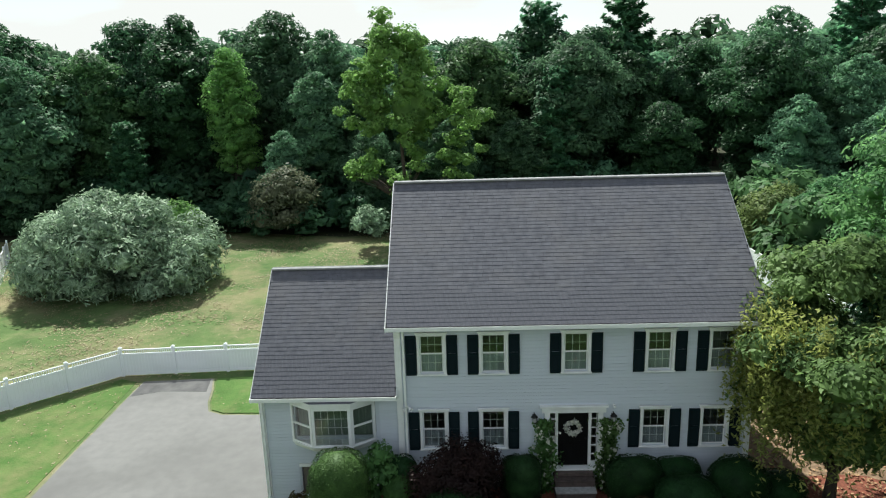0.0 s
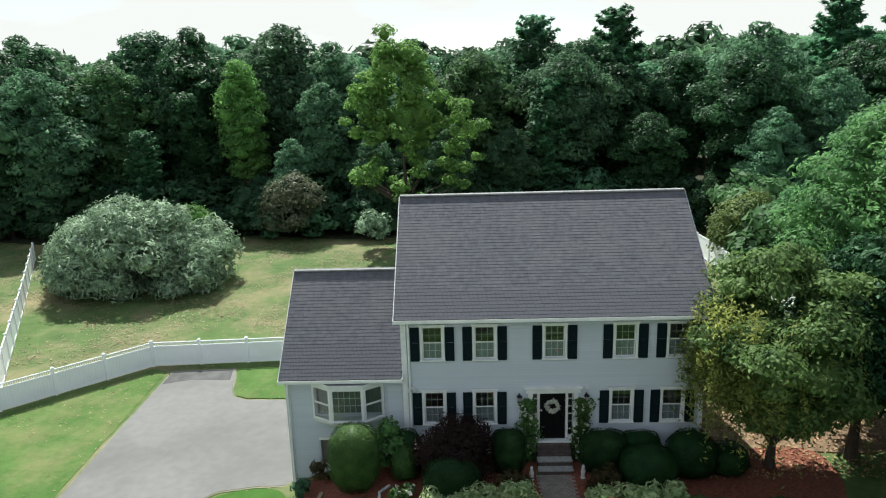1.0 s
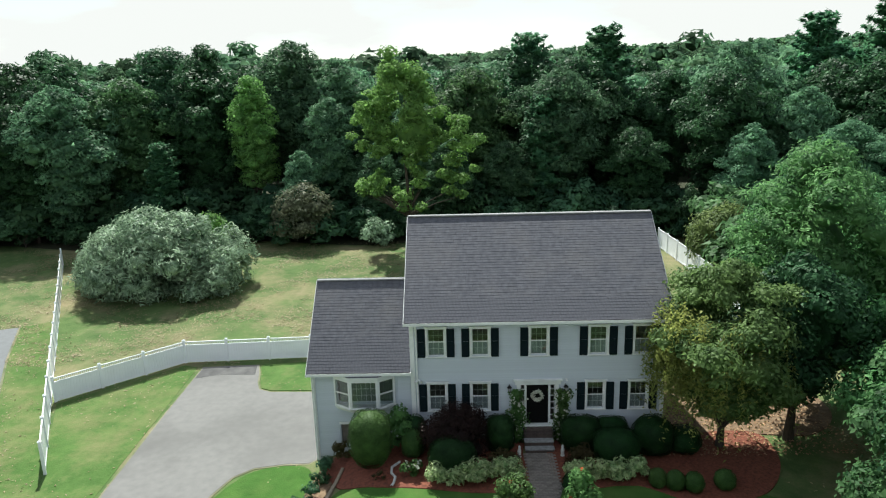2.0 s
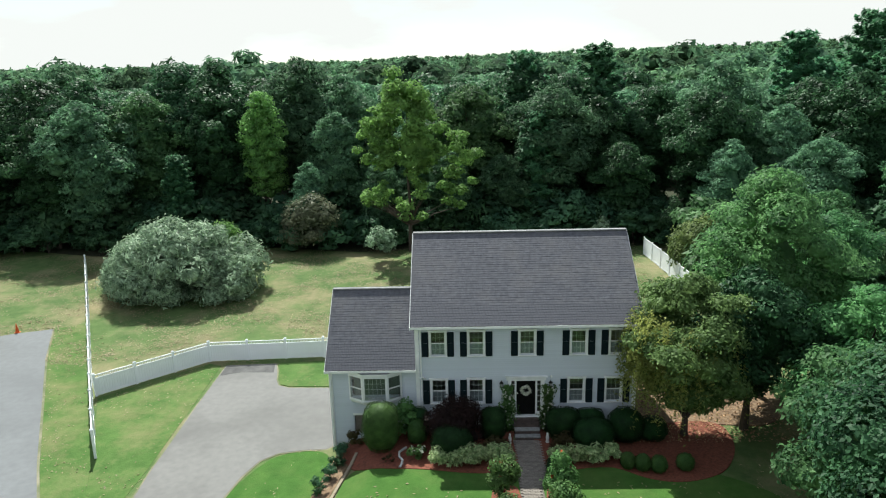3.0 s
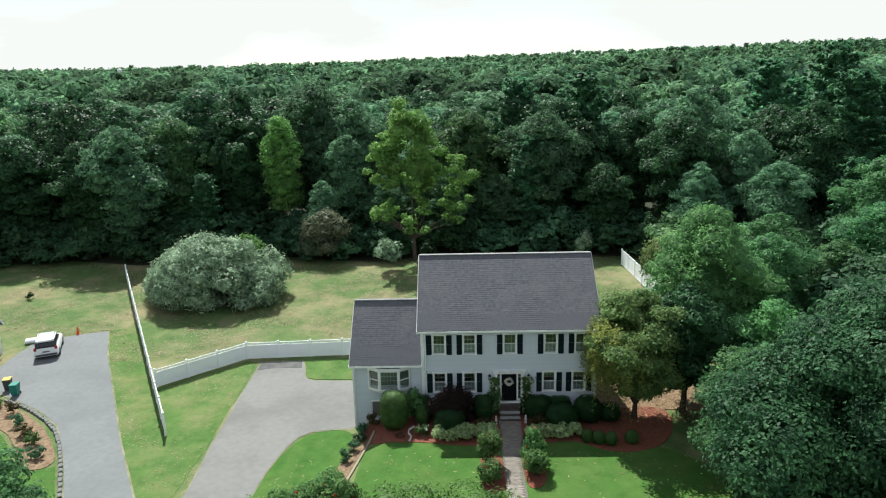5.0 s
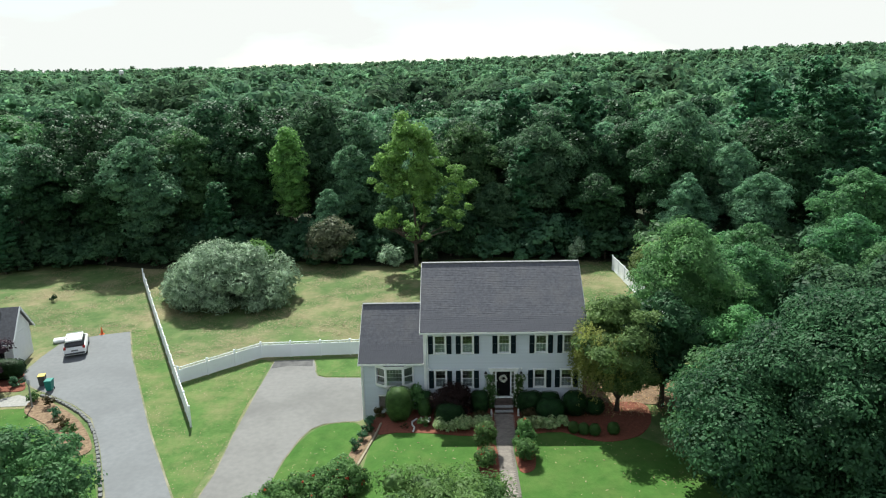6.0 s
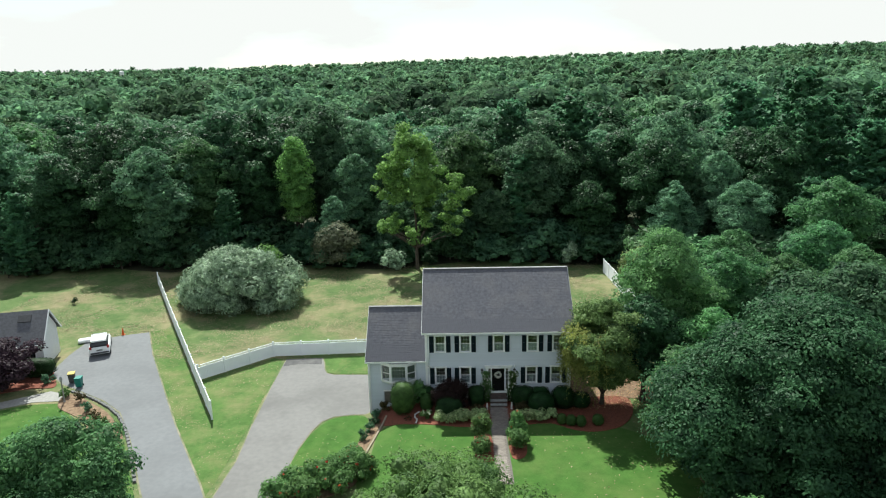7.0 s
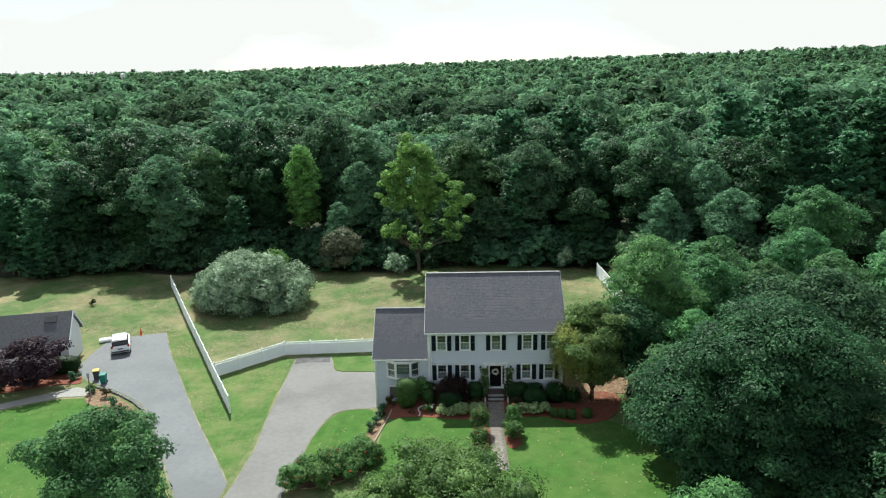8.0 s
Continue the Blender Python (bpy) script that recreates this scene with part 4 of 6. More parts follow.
lantern(4.5), lantern(6.9)
flood = tagged(new("flood_light"), "white twin floodlight on the corner wall", "floodlight")
part("base", lathe([(0.05, 0), (0.05, 0.03), (0.03, 0.05)], 10), M_TRIM, flood).matrix_basis = pose(0, 0, 0, 90, 0, 0)
for s in (-1, 1):
    part("lamp_head", lathe([(0.025, 0), (0.04, 0.05), (0.065, 0.14), (0.06, 0.145)], 10), M_TRIM, flood).matrix_basis = pose(0.05 * s, -0.05, 0.01, 110, 0, 35 * s)
flood.matrix_basis = pose(0.62, -0.016, 3.0)
camb = tagged(new("security_camera"), "small white dome camera by the front door", "camera")
part("mount", lathe([(0.05, 0), (0.05, 0.03), (0.035, 0.04)], 10), M_TRIM, camb).matrix_basis = pose(0, 0, 0, 90, 0, 0)
part("dome", lathe([(0.02, -0.05), (0.045, -0.03), (0.05, 0), (0.03, 0.03)], 10), M_TRIM, camb).matrix_basis = pose(0, -0.08, -0.01)
camb.matrix_basis = pose(6.93, -0.016, 2.96)

# wreath on the door
rng = np.random.default_rng(5)
w = rng.uniform(0, 2 * math.pi, 420)
ringp = np.stack([np.cos(w) * 0.2, np.zeros(420), np.sin(w) * 0.2], 1) + rng.normal(size=(420, 3)) * np.array([0.035, 0.02, 0.035])
V, Q = leaf_cloud(ringp, unit(rng.normal(size=(420, 3)) + np.array([0, -1.2, 0])), 0.075, 0.06, rng)
wreath = tagged(link("wreath", tri_mesh("wreath", V, Q, L_WHITEFLOWER)), "round wreath of cream white flowers on the black door", "wreath")
wreath.matrix_basis = pose(5.7, 0.0, 2.2)

# ---- entrance steps ----
steps = tagged(new("entrance_steps"), "brick entrance steps with granite treads", "steps")
TREADS = [(-0.50, 0.0, 0.69), (-0.78, -0.50, 0.48), (-1.05, -0.78, 0.27)]
for i, (y0, y1, z) in enumerate(TREADS):
    part("tread", boxes((5.12 - 0.03, 6.3 + 0.03, y0 - 0.03, -0.02 if i == 0 else y1 - 0.002, z - 0.06, z), bevel=0.008), M_TREAD if i else M_BRICK, steps, "granite tread")
    part("riser", boxes((5.12, 6.3, y0, -0.02 if i == 0 else y1 - 0.002, -0.2, z - 0.062)), M_BRICK, steps, "brick riser")
part("riser", boxes((5.12, 6.3, -0.3, -0.02, 0.702, 0.815), bevel=0.005), M_BRICK, steps)


def statuette(x, y):
    bm = lathe([(0.09, 0), (0.09, 0.04), (0.06, 0.06), (0.075, 0.16), (0.085, 0.26), (0.07, 0.34), (0.04, 0.37), (0.055, 0.42), (0.05, 0.48), (0.02, 0.52)], 12)
    ob = part("statue", bm, M_STATUE, None, smooth=True)
    ob.matrix_basis = pose(x, y, gz(x, y) + 0.04)
    tagged(ob, "small pale stone garden statue beside the steps", "statue", "statues by the steps")


statuette(4.82, -1.35), statuette(6.62, -1.3)


# ---- fences ----
def panel_fence(points, height, label, top_rail=True, spacing=2.4):
    """A vinyl privacy fence: posts with caps, boarded panels, rails and a picketed top."""
    fence = tagged(new("fence"), label, "fence")
    for (x0, y0), (x1, y1) in zip(points, points[1:]):
        ln = math.hypot(x1 - x0, y1 - y0)
        n = max(1, round(ln / spacing))
        ang = math.degrees(math.atan2(y1 - y0, x1 - x0))
        w = ln / n
        key = (round(w, 3), height)
        if key not in FENCE_PARTS:
            top = height - 0.28 if top_rail else height - 0.06
            nb = int((w - 0.13) / 0.15)
            bw = (w - 0.13) / nb
            # one grooved sheet of tongue-and-groove boards
            panel = bmesh.new()
            prof = [(0.065 + k * bw + dx, yy) for k in range(nb) for dx, yy in ((0.0, 0.003), (0.008, 0.011), (bw - 0.008, 0.011))] + [(0.065 + nb * bw, 0.003)]
            cols = [[panel.verts.new((px, sy * yy, pz)) for sy, pz in ((-1, 0.1), (-1, top), (1, top), (1, 0.1))] for px, yy in prof]
            for c0, c1 in zip(cols, cols[1:]):
                for q in range(4):
                    panel.faces.new((c0[q], c1[q], c1[(q + 1) % 4], c0[(q + 1) % 4]))
            panel.faces.new(cols[0])
            panel.faces.new(cols[-1][::-1])
            bmesh.ops.recalc_face_normals(panel, faces=panel.faces[:])
            rails = boxes((0.065, w - 0.065, -0.025, 0.025, 0.05, 0.17), bevel=0.004)
            mid = boxes((0.065, w - 0.065, -0.028, 0.028, top - 0.06, top + 0.04), bevel=0.004)
            high = boxes((0.065, w - 0.065, -0.028, 0.028, height - 0.09, height - 0.03), bevel=0.004) if top_rail else None
            pick = boxes(*[(0.1 + k * 0.1, 0.14 + k * 0.1, -0.012, 0.012, top + 0.04, height - 0.09) for k in range(int((w - 0.2) / 0.1))]) if top_rail else None
            post = boxes((-0.064, 0.064, -0.064, 0.064, -0.1, height + 0.03), bevel=0.004)
            cap = boxes((-0.08, 0.08, -0.08, 0.08, height + 0.032, height + 0.06))
            bmesh.ops.create_cone(cap, cap_ends=True, segments=4, radius1=0.105, radius2=0.01, depth=0.06, matrix=Matrix.Translation((0, 0, height + 0.092)) @ Matrix.Rotation(radians(45), 4, "Z"))
            out = {}
            for nm, bm in (("panel", panel), ("bottom_rail", rails), ("middle_rail", mid), ("top_rail", high), ("picket_top", pick), ("post", post), ("post_cap", cap)):
                if bm is not None:
                    out[nm] = bpy.data.meshes.new(nm)
                    bm.to_mesh(out[nm])
                    bm.free()
                    out[nm].materials.append(M_VINYL)
            FENCE_PARTS[key] = out
        for k in range(n + 1):
            px, py = x0 + (x1 - x0) * k / n, y0 + (y1 - y0) * k / n
            for nm, me in FENCE_PARTS[key].items():
                if nm.startswith("post") or k < n:
                    ob = link(nm, me, fence)
                    ob.matrix_basis = pose(px, py, gz(px, py) - 0.02, 0, 0, ang)
    return fence


FENCE_PARTS = {}
panel_fence([(-4.2, 11.95), (-14.3, 11.25), (-19.45, 6.25)], 1.42, "white vinyl privacy fence with picketed top behind the driveway")
panel_fence([(-15.85, -0.75), (-19.62, 6.1), (-34.6, 33.6)], 1.55, "long white vinyl fence between the two lawns", False)
panel_fence([(20.9, 35.5), (21.5, 23.5), (21.8, 9.0)], 1.75, "white vinyl fence beside the trees", False)
panel_fence([(15.6, 9.2), (21.6, 9.0)], 1.3, "short white vinyl fence behind the small tree", False)

# ---- edging between the lawns ----
edging = tagged(new("lawn_edging"), "weathered timber edging along the raised front lawn", "edging")
ex, ey = np.array([-2.6, -2.75, -3.2, -3.65, -3.9]), np.array([-1.4, -2.4, -4.4, -6.4, -8.0])
for i in range(4):
    p, q = Vector((ex[i], ey[i], gz(ex[i], ey[i]))), Vector((ex[i + 1], ey[i + 1], gz(ex[i + 1], ey[i + 1])))
    bm = boxes((0, (q - p).length - 0.01, -0.07, 0.07, -0.1, 0.13), bevel=0.012)
    ob = part("timber", bm, M_TIMBER, edging)
    ob.matrix_basis = Matrix.Translation(p) @ (q - p).to_track_quat("X", "Z").to_matrix().to_4x4()
patch("soil_strip", [(-2.85, -1.2), (-2.95, -2.5), (-3.4, -4.5), (-3.85, -6.5), (-4.7, -6.5), (-4.3, -4.4), (-3.9, -1.8), (-3.6, -0.4)], M_LEAFSOIL, 0.04, "bare brown soil strip beside timber edging", "soil")
pipe = many_tubes("garden_hose", [([(-0.15, -1.7, 0.14), (-0.45, -2.1, 0.13), (-0.42, -2.5, 0.12), (-0.25, -2.75, 0.1), (-0.28, -3.1, 0.07), (-0.35, -3.3, 0.05)], [0.055] * 6)], M_STATUE)
tagged(link("stone_edging", pipe), "curved pale stone edging across the mulch bed", "edging")

# ---- brick walk ----
walk_bed = patch("walk", [(5.0, -1.08), (6.45, -1.08), (6.35, -3.4), (5.98, -4.6), (6.05, -7.0), (6.1, -10.4), (5.0, -10.4), (5.0, -7.0), (4.98, -4.6), (4.95, -3.4)], M_MORTAR, 0.03, "grey clay paver front walk", "path")

# ---- the neighbouring house ----
nh = tagged(new("neighbour_house"), "pale grey neighbouring house with a dark shingled garage roof", "house")
M_PALE = material("pale_siding", (0.76, 0.77, 0.78), 0.6, (0.70, 0.71, 0.72), scale=2, stretch=(1, 1, 4))
NZ = -0.85


def simple_block(x0, x1, y0, y1, z1, name="wall"):
    return part(name, boxes((x0, x1, y0, y1, NZ - 0.2, z1)), M_PALE, nh)


simple_block(-42.6, -34.5, 9.3, 13.3, 1.85)
gable_wall_n = bmesh.new()
v = [gable_wall_n.verts.new(p) for p in ((-34.5, 9.3, 1.86), (-34.5, 13.3, 1.86), (-34.5, 11.3, 3.86), (-34.65, 9.3, 1.86), (-34.65, 13.3, 1.86), (-34.65, 11.3, 3.86))]
for f in ((0, 1, 2), (5, 4, 3), (0, 3, 4, 1), (1, 4, 5, 2), (2, 5, 3, 0)):
    gable_wall_n.faces.new([v[i] for i in f])
part("gable", gable_wall_n, M_PALE, nh)


def two_slopes(x0, x1, y0, y1, ze, zr, over=0.35, th=0.12):
    bm = bmesh.new()
    ym = (y0 + y1) / 2
    sl = (zr - ze) / (ym - y0)
    ring = [(y0 - over, ze - sl * over), (ym, zr), (y1 + over, ze - sl * over)]
    a = [bm.verts.new((x0, y, z + th)) for y, z in ring] + [bm.verts.new((x0, y, z)) for y, z in ring[::-1]]
    b = [bm.verts.new((x1, y, z + th)) for y, z in ring] + [bm.verts.new((x1, y, z)) for y, z in ring[::-1]]
    for i in range(6):
        bm.faces.new((a[i], b[i], b[(i + 1) % 6], a[(i + 1) % 6]))
    for r in (a, b):
        bm.faces.new((r[0], r[1], r[4], r[5]))
        bm.faces.new((r[1], r[2], r[3], r[4]))
    bmesh.ops.recalc_face_normals(bm, faces=bm.faces[:])
    return bm


nroof = part("roof", two_slopes(-42.6, -34.25, 9.3, 13.3, 1.87, 3.92), M_SHINGLE2, nh, "dark grey shingled gable roof")
part("rake_board", two_slopes(-34.25, -34.17, 9.3, 13.3, 1.80, 3.85, 0.36, 0.2), M_TRIM, nroof, "white rake board")
part("gutter", boxes((-42.2, -34.2, 8.82, 8.93, 1.38, 1.5)), M_TRIM, nroof, "white gutter")
sky_l = part("skylight", boxes((-0.55, 0.55, -0.35, 0.35, 0, 0.1), bevel=0.01), M_DARKGREY, nroof, "flat roof skylight")
sky_l.matrix_basis = pose(-36.1, 10.75, 3.46, 45, 0, 0)
part("corner_board", boxes((-34.62, -34.49, 9.26, 9.30, -0.85, 1.6)), M_TRIM, nh, "white corner board")
simple_block(-57, -42.8, 7.9, 14.7, 4.0, "tall_wall")
tall = part("roof", two_slopes(-57, -42.6, 7.9, 14.7, 4.02, 7.0), M_SHINGLE2, nh, "dark grey shingled roof")
part("rake_board", two_slopes(-42.6, -42.5, 7.9, 14.7, 3.94, 6.9, 0.36, 0.24), M_TRIM, tall, "white rake board")
bm = bmesh.new()
v = [bm.verts.new(p) for p in ((-42.8, 7.9, 4.01), (-42.8, 14.7, 4.01), (-42.8, 11.3, 6.95), (-42.95, 7.9, 4.01), (-42.95, 14.7, 4.01), (-42.95, 11.3, 6.95))]
for f in ((0, 1, 2), (5, 4, 3), (0, 3, 4, 1), (1, 4, 5, 2), (2, 5, 3, 0)):
    bm.faces.new([v[i] for i in f])
part("gable", bm, M_PALE, nh)
for x in (-35.6, -37.4):
    nw = part("window", boxes((x - 0.5, x + 0.5, 9.24, 9.3, 0.15, 0.23), (x - 0.5, x + 0.5, 9.24, 9.3, 1.3, 1.38), (x - 0.5, x - 0.42, 9.24, 9.3, 0.23, 1.3), (x + 0.42, x + 0.5, 9.24, 9.3, 0.23, 1.3), (x - 0.42, x + 0.42, 9.25, 9.29, 0.74, 0.8)), M_TRIM, nh, "white framed window")
    part("pane", boxes((x - 0.42, x + 0.42, 9.27, 9.295, 0.23, 0.738)), M_CARGLASS, nw)
    part("pane", boxes((x - 0.42, x + 0.42, 9.27, 9.295, 0.802, 1.3)), M_CARGLASS, nw)
patch("front_path", [(-44, -2.4), (-36.1, -0.2), (-31.6, 2.4), (-29.4, 2.6), (-29.0, 3.6), (-31.2, 4.4), (-36.3, 1.1), (-44, -1.2)], M_CONCRETE, 0.03, "pale concrete path to a house", "path")
patch("house_bed", curve_pts([(-46, 1.5), (-38, 3.0), (-33.6, 4.8), (-31.4, 5.2), (-32.6, 7.2), (-35, 9.2), (-46, 9.4)]), M_MULCH, 0.04, "mulched bed before the neighbouring house", "mulch bed")

nh.matrix_basis = Matrix.Translation((-34.5, 9.3, 0)) @ Matrix.Rotation(radians(13), 4, "Z") @ Matrix.Translation((34.5, -9.3, 0))

# curved stone kerb of the neighbouring drive
kerb = tagged(new("stone_kerb"), "curved row of rough stones edging a mulch border", "kerb")
kp = [(-29.2, 4.2), (-27.6, 3.35), (-26.0, 2.3), (-24.6, 1.2), (-23.3, -0.1), (-22.1, -1.7), (-21.1, -3.3), (-20.0, -5.2), (-18.9, -7.2), (-17.7, -9.4)]
rk = random.Random(4)
for (ax, ay), (bx, by) in zip(kp, kp[1:]):
    n = 4
    for k in range(n):
        t = k / n
        x, y = ax + (bx - ax) * t, ay + (by - ay) * t
        bm = boxes((-0.21, 0.21, -0.11, 0.11, -0.05, 0.16), bevel=0.03)
        for vv in bm.verts:
            vv.co += Vector((rk.uniform(-1, 1), rk.uniform(-1, 1), rk.uniform(-1, 1))) * 0.02
        ob = part("stone", bm, M_STONE, kerb)
        ob.matrix_basis = pose(x, y, gz(x, y), 0, 0, math.degrees(math.atan2(by - ay, bx - ax)) + rk.uniform(-6, 6))

# ---- things on the neighbouring drive ----
car = tagged(new("suv"), "white compact suv parked on the grey driveway", "car")


def section_body(sections):
    """A skin through rings of (y, half width, z low, z high, top half width)."""
    bm, rings = bmesh.new(), []
    for y, hw, z0, z1, tw in sections:
        pts = [(-hw * 0.94, z0), (-hw, z0 + 0.18), (-hw, z0 + (z1 - z0) * 0.62), (-tw, z1 - 0.03), (-tw * 0.9, z1), (tw * 0.9, z1), (tw, z1 - 0.03), (hw, z0 + (z1 - z0) * 0.62), (hw, z0 + 0.18), (hw * 0.94, z0)]
        rings.append([bm.verts.new((x, y, z)) for x, z in pts])
    for a, b in zip(rings, rings[1:]):
        for i in range(10):
            bm.faces.new((a[i], a[(i + 1) % 10], b[(i + 1) % 10], b[i]))
    bm.faces.new(rings[0][::-1])
    bm.faces.new(rings[-1])
    bmesh.ops.recalc_face_normals(bm, faces=bm.faces[:])
    return bm


body = part("body", section_body([(-2.2, 0.78, 0.35, 0.75, 0.72), (-2.15, 0.88, 0.28, 1.0, 0.82), (-1.6, 0.91, 0.26, 1.05, 0.86), (0.9, 0.91, 0.26, 1.0, 0.86), (1.9, 0.88, 0.28, 0.9, 0.78), (2.2, 0.78, 0.34, 0.72, 0.68)]), M_CARWHITE, car, smooth=False)
part("cabin_glass", section_body([(-2.02, 0.80, 0.95, 1.05, 0.76), (-1.7, 0.79, 0.95, 1.53, 0.64), (0.1, 0.79, 0.95, 1.55, 0.64), (1.05, 0.76, 0.93, 1.02, 0.7)]), M_CARGLASS, car, "dark tinted windows")
part("roof", section_body([(-1.92, 0.66, 1.50, 1.58, 0.6), (-1.7, 0.68, 1.50, 1.63, 0.6), (0.0, 0.68, 1.50, 1.64, 0.6), (0.3, 0.66, 1.47, 1.58, 0.6)]), M_CARWHITE, car)
for sx in (-1, 1):
    part("tail_light", boxes((sx * 0.76 - 0.1, sx * 0.76 + 0.1, -2.2, -2.08, 0.85, 1.12), bevel=0.02), M_RED, car, "red tail light")
    part("roof_rail", boxes((sx * 0.58 - 0.02, sx * 0.58 + 0.02, -1.6, 0.1, 1.66, 1.69), bevel=0.008), M_DARKGREY, car)
    for y in (-1.35, 1.35):
        wh = part("wheel", lathe([(0.2, -0.1), (0.33, -0.1), (0.34, -0.06), (0.34, 0.06), (0.33, 0.1), (0.2, 0.1)], 20), M_RUBBER, car)
        wh.matrix_basis = pose(sx * 0.82, y, 0.34, 0, 90, 0)
        part("rim", lathe([(0.05, 0), (0.2, 0.0), (0.2, 0.012), (0.05, 0.03)], 12), M_STONE, wh).matrix_basis = pose(0, 0, 0.1 if sx > 0 else -0.13)
part("bumper", boxes((-0.8, 0.8, -2.26, -2.1, 0.36, 0.52), bevel=0.03), M_DARKGREY, car)
part("number_plate", boxes((-0.26, 0.26, -2.24, -2.2, 0.66, 0.78)), M_STONE, car, "plain number plate")
car.matrix_basis = pose(-31.6, 13.5, NZ + 0.03, 0, 0, 25) @ Matrix.Diagonal((0.98, 0.95, 0.94, 1))

cone = tagged(new("traffic_cone"), "small orange traffic cone at the driveway end", "traffic cone")
part("base", boxes((-0.18, 0.18, -0.18, 0.18, 0, 0.03), bevel=0.006), M_ORANGE, cone)
part("cone_body", lathe([(0.14, 0.03), (0.03, 0.7), (0.02, 0.71)], 14), M_ORANGE, cone)
cone.matrix_basis = pose(-31.3, 17.3, NZ + 0.03)


def wheelie_bin(at, mat, lid, label, turn):
    e = tagged(new("wheelie_bin"), label, "bin", "bins by the driveway")
    bm = bmesh.new()
    rings = []
    for z, hw, hd in ((0.08, 0.22, 0.26), (0.12, 0.24, 0.28), (0.98, 0.29, 0.36), (1.02, 0.31, 0.38), (1.05, 0.31, 0.38)):
        rings.append([bm.verts.new((x, y, z)) for x, y in ((-hw, -hd), (hw, -hd), (hw, hd), (-hw, hd))])
    for a, b in zip(rings, rings[1:]):
        for i in range(4):
            bm.faces.new((a[i], a[(i + 1) % 4], b[(i + 1) % 4], b[i]))
    bm.faces.new(rings[0][::-1])
    bm.faces.new(rings[-1])
    part("body", bm, mat, e)
    part("lid", boxes((-0.32, 0.32, -0.40, 0.40, 1.054, 1.11), bevel=0.02), lid, e)
    part("handle", boxes((-0.25, 0.25, 0.43, 0.46, 1.0, 1.03)), mat, e)
    for s in (-1, 1):
        part("wheel", lathe([(0.1, -0.03), (0.11, 0), (0.1, 0.03)], 12), M_RUBBER, e).matrix_basis = pose(0.25 * s, 0.3, 0.11, 0, 90, 0)
    e.matrix_basis = pose(*at, 0, 0, turn) @ Matrix.Diagonal((0.85, 0.85, 0.8, 1))


wheelie_bin((-30.3, 6.1, NZ + 0.03), M_DARKGREY, M_YELLOWLID, "grey wheeled bin with a yellow lid", 20)
wheelie_bin((-29.2, 5.2, NZ + 0.03), M_TEAL, M_TEAL, "teal green wheeled bin on the driveway edge", 10)
post = tagged(new("lamp_post"), "grey post lantern at the end of a path", "lamp post")
part("pole", lathe([(0.09, 0), (0.09, 0.1), (0.055, 0.14), (0.05, 1.75), (0.07, 1.8)], 10), M_CONCRETE, post)
part("lantern", lathe([(0.07, 1.8), (0.11, 1.84), (0.13, 2.1), (0.1, 2.16), (0.02, 2.26)], 6), M_GLASSLAMP, post)
post.matrix_basis = pose(-28.9, 2.4, NZ)
tarp = boxes((-0.6, 0.6, -0.4, 0.4, 0, 0.35), bevel=0.1)
tarp_ob = tagged(part("covered_cart", tarp, M_TRIM, None), "white sheet draped over a low garden cart", "cart")
tarp_ob.matrix_basis = pose(-34.2, 15.4, NZ + 0.02, 0, 0, 25)

# far house among the trees, water tower, power line
fh = tagged(new("far_house"), "distant house with a grey roof among the trees", "house")
part("wall", boxes((36.5, 44.5, 110.5, 117, gz(40, 112) - 0.3, 9.6)), M_PALE, fh)
part("roof", two_slopes(36, 45, 110.5, 117, 9.6, 12.2), M_SHINGLE, fh, "grey shingled roof")
tower = tagged(new("water_tower"), "pale water tower on the horizon", "water tower")
tz = gz(-573, 1100)
part("stem", lathe([(2.2, tz - 1), (1.8, tz + 26)], 10), M_PALE, tower).matrix_basis = pose(-548, 1100, 0)
part("tank", lathe([(1.8, tz + 26), (3.4, tz + 27), (3.6, tz + 31), (3.2, tz + 33), (0.6, tz + 34)], 14), M_PALE, tower).matrix_basis = pose(-548, 1100, 0)
line = tagged(new("power_line"), "utility poles with cables above the trees", "power line")
poles = [(96, 172), (112, 170), (130, 166)]
for px, py in poles:
    z0 = gz(px, py)
    link("pole", many_tubes("pole", [([(px, py, z0), (px, py, 21.6)], [0.2, 0.14])], M_BARK, 8), line)
    part("crossarm", boxes((px - 0.9, px + 0.9, py - 0.08, py + 0.08, 20.7, 20.9)), M_BARK, line)
for k, dz in enumerate((0.0, -0.5, -1.6)):
    pts = [(ax + (bx - ax) * t, ay + (by - ay) * t, 20.95 + dz - 1.6 * t * (1 - t)) for (ax, ay), (bx, by) in zip(poles, poles[1:]) for t in np.linspace(0, 1, 8)]
    link("cable", many_tubes("cable", [(pts, [0.07] * len(pts))], M_WIRE, 5), line)


# ---- the large trees by the garden ----
rng = np.random.default_rng(11)


def broadleaf(name, label, at, H, R, low, lobes, leaf, density, mat, base_r, seed, core=0.55, r=(0.2, 0.36), squash=0.6, aspect=0.6, lean=0.0, top=0.55, inner=0.48, noise=0.36):
    """A garden tree of height H and crown radius R, its crown beginning at low * H."""
    rg = np.random.default_rng(seed)
    C, Rr = crown_lobes(rg, H, R, low, lobes, r, top)
    me = crown_mesh("crown", rg, C, Rr, leaf, density, mat, core, squash, aspect, inner=inner, noise=noise)
    tr = many_tubes("trunk", limbs_for(rg, H, base_r, C[np.argsort(C[:, 2])], lean), M_BARK)
    return tree(name, label, tr, me, at)


def grounded(x, y):
    return (x, y, gz(x, y))


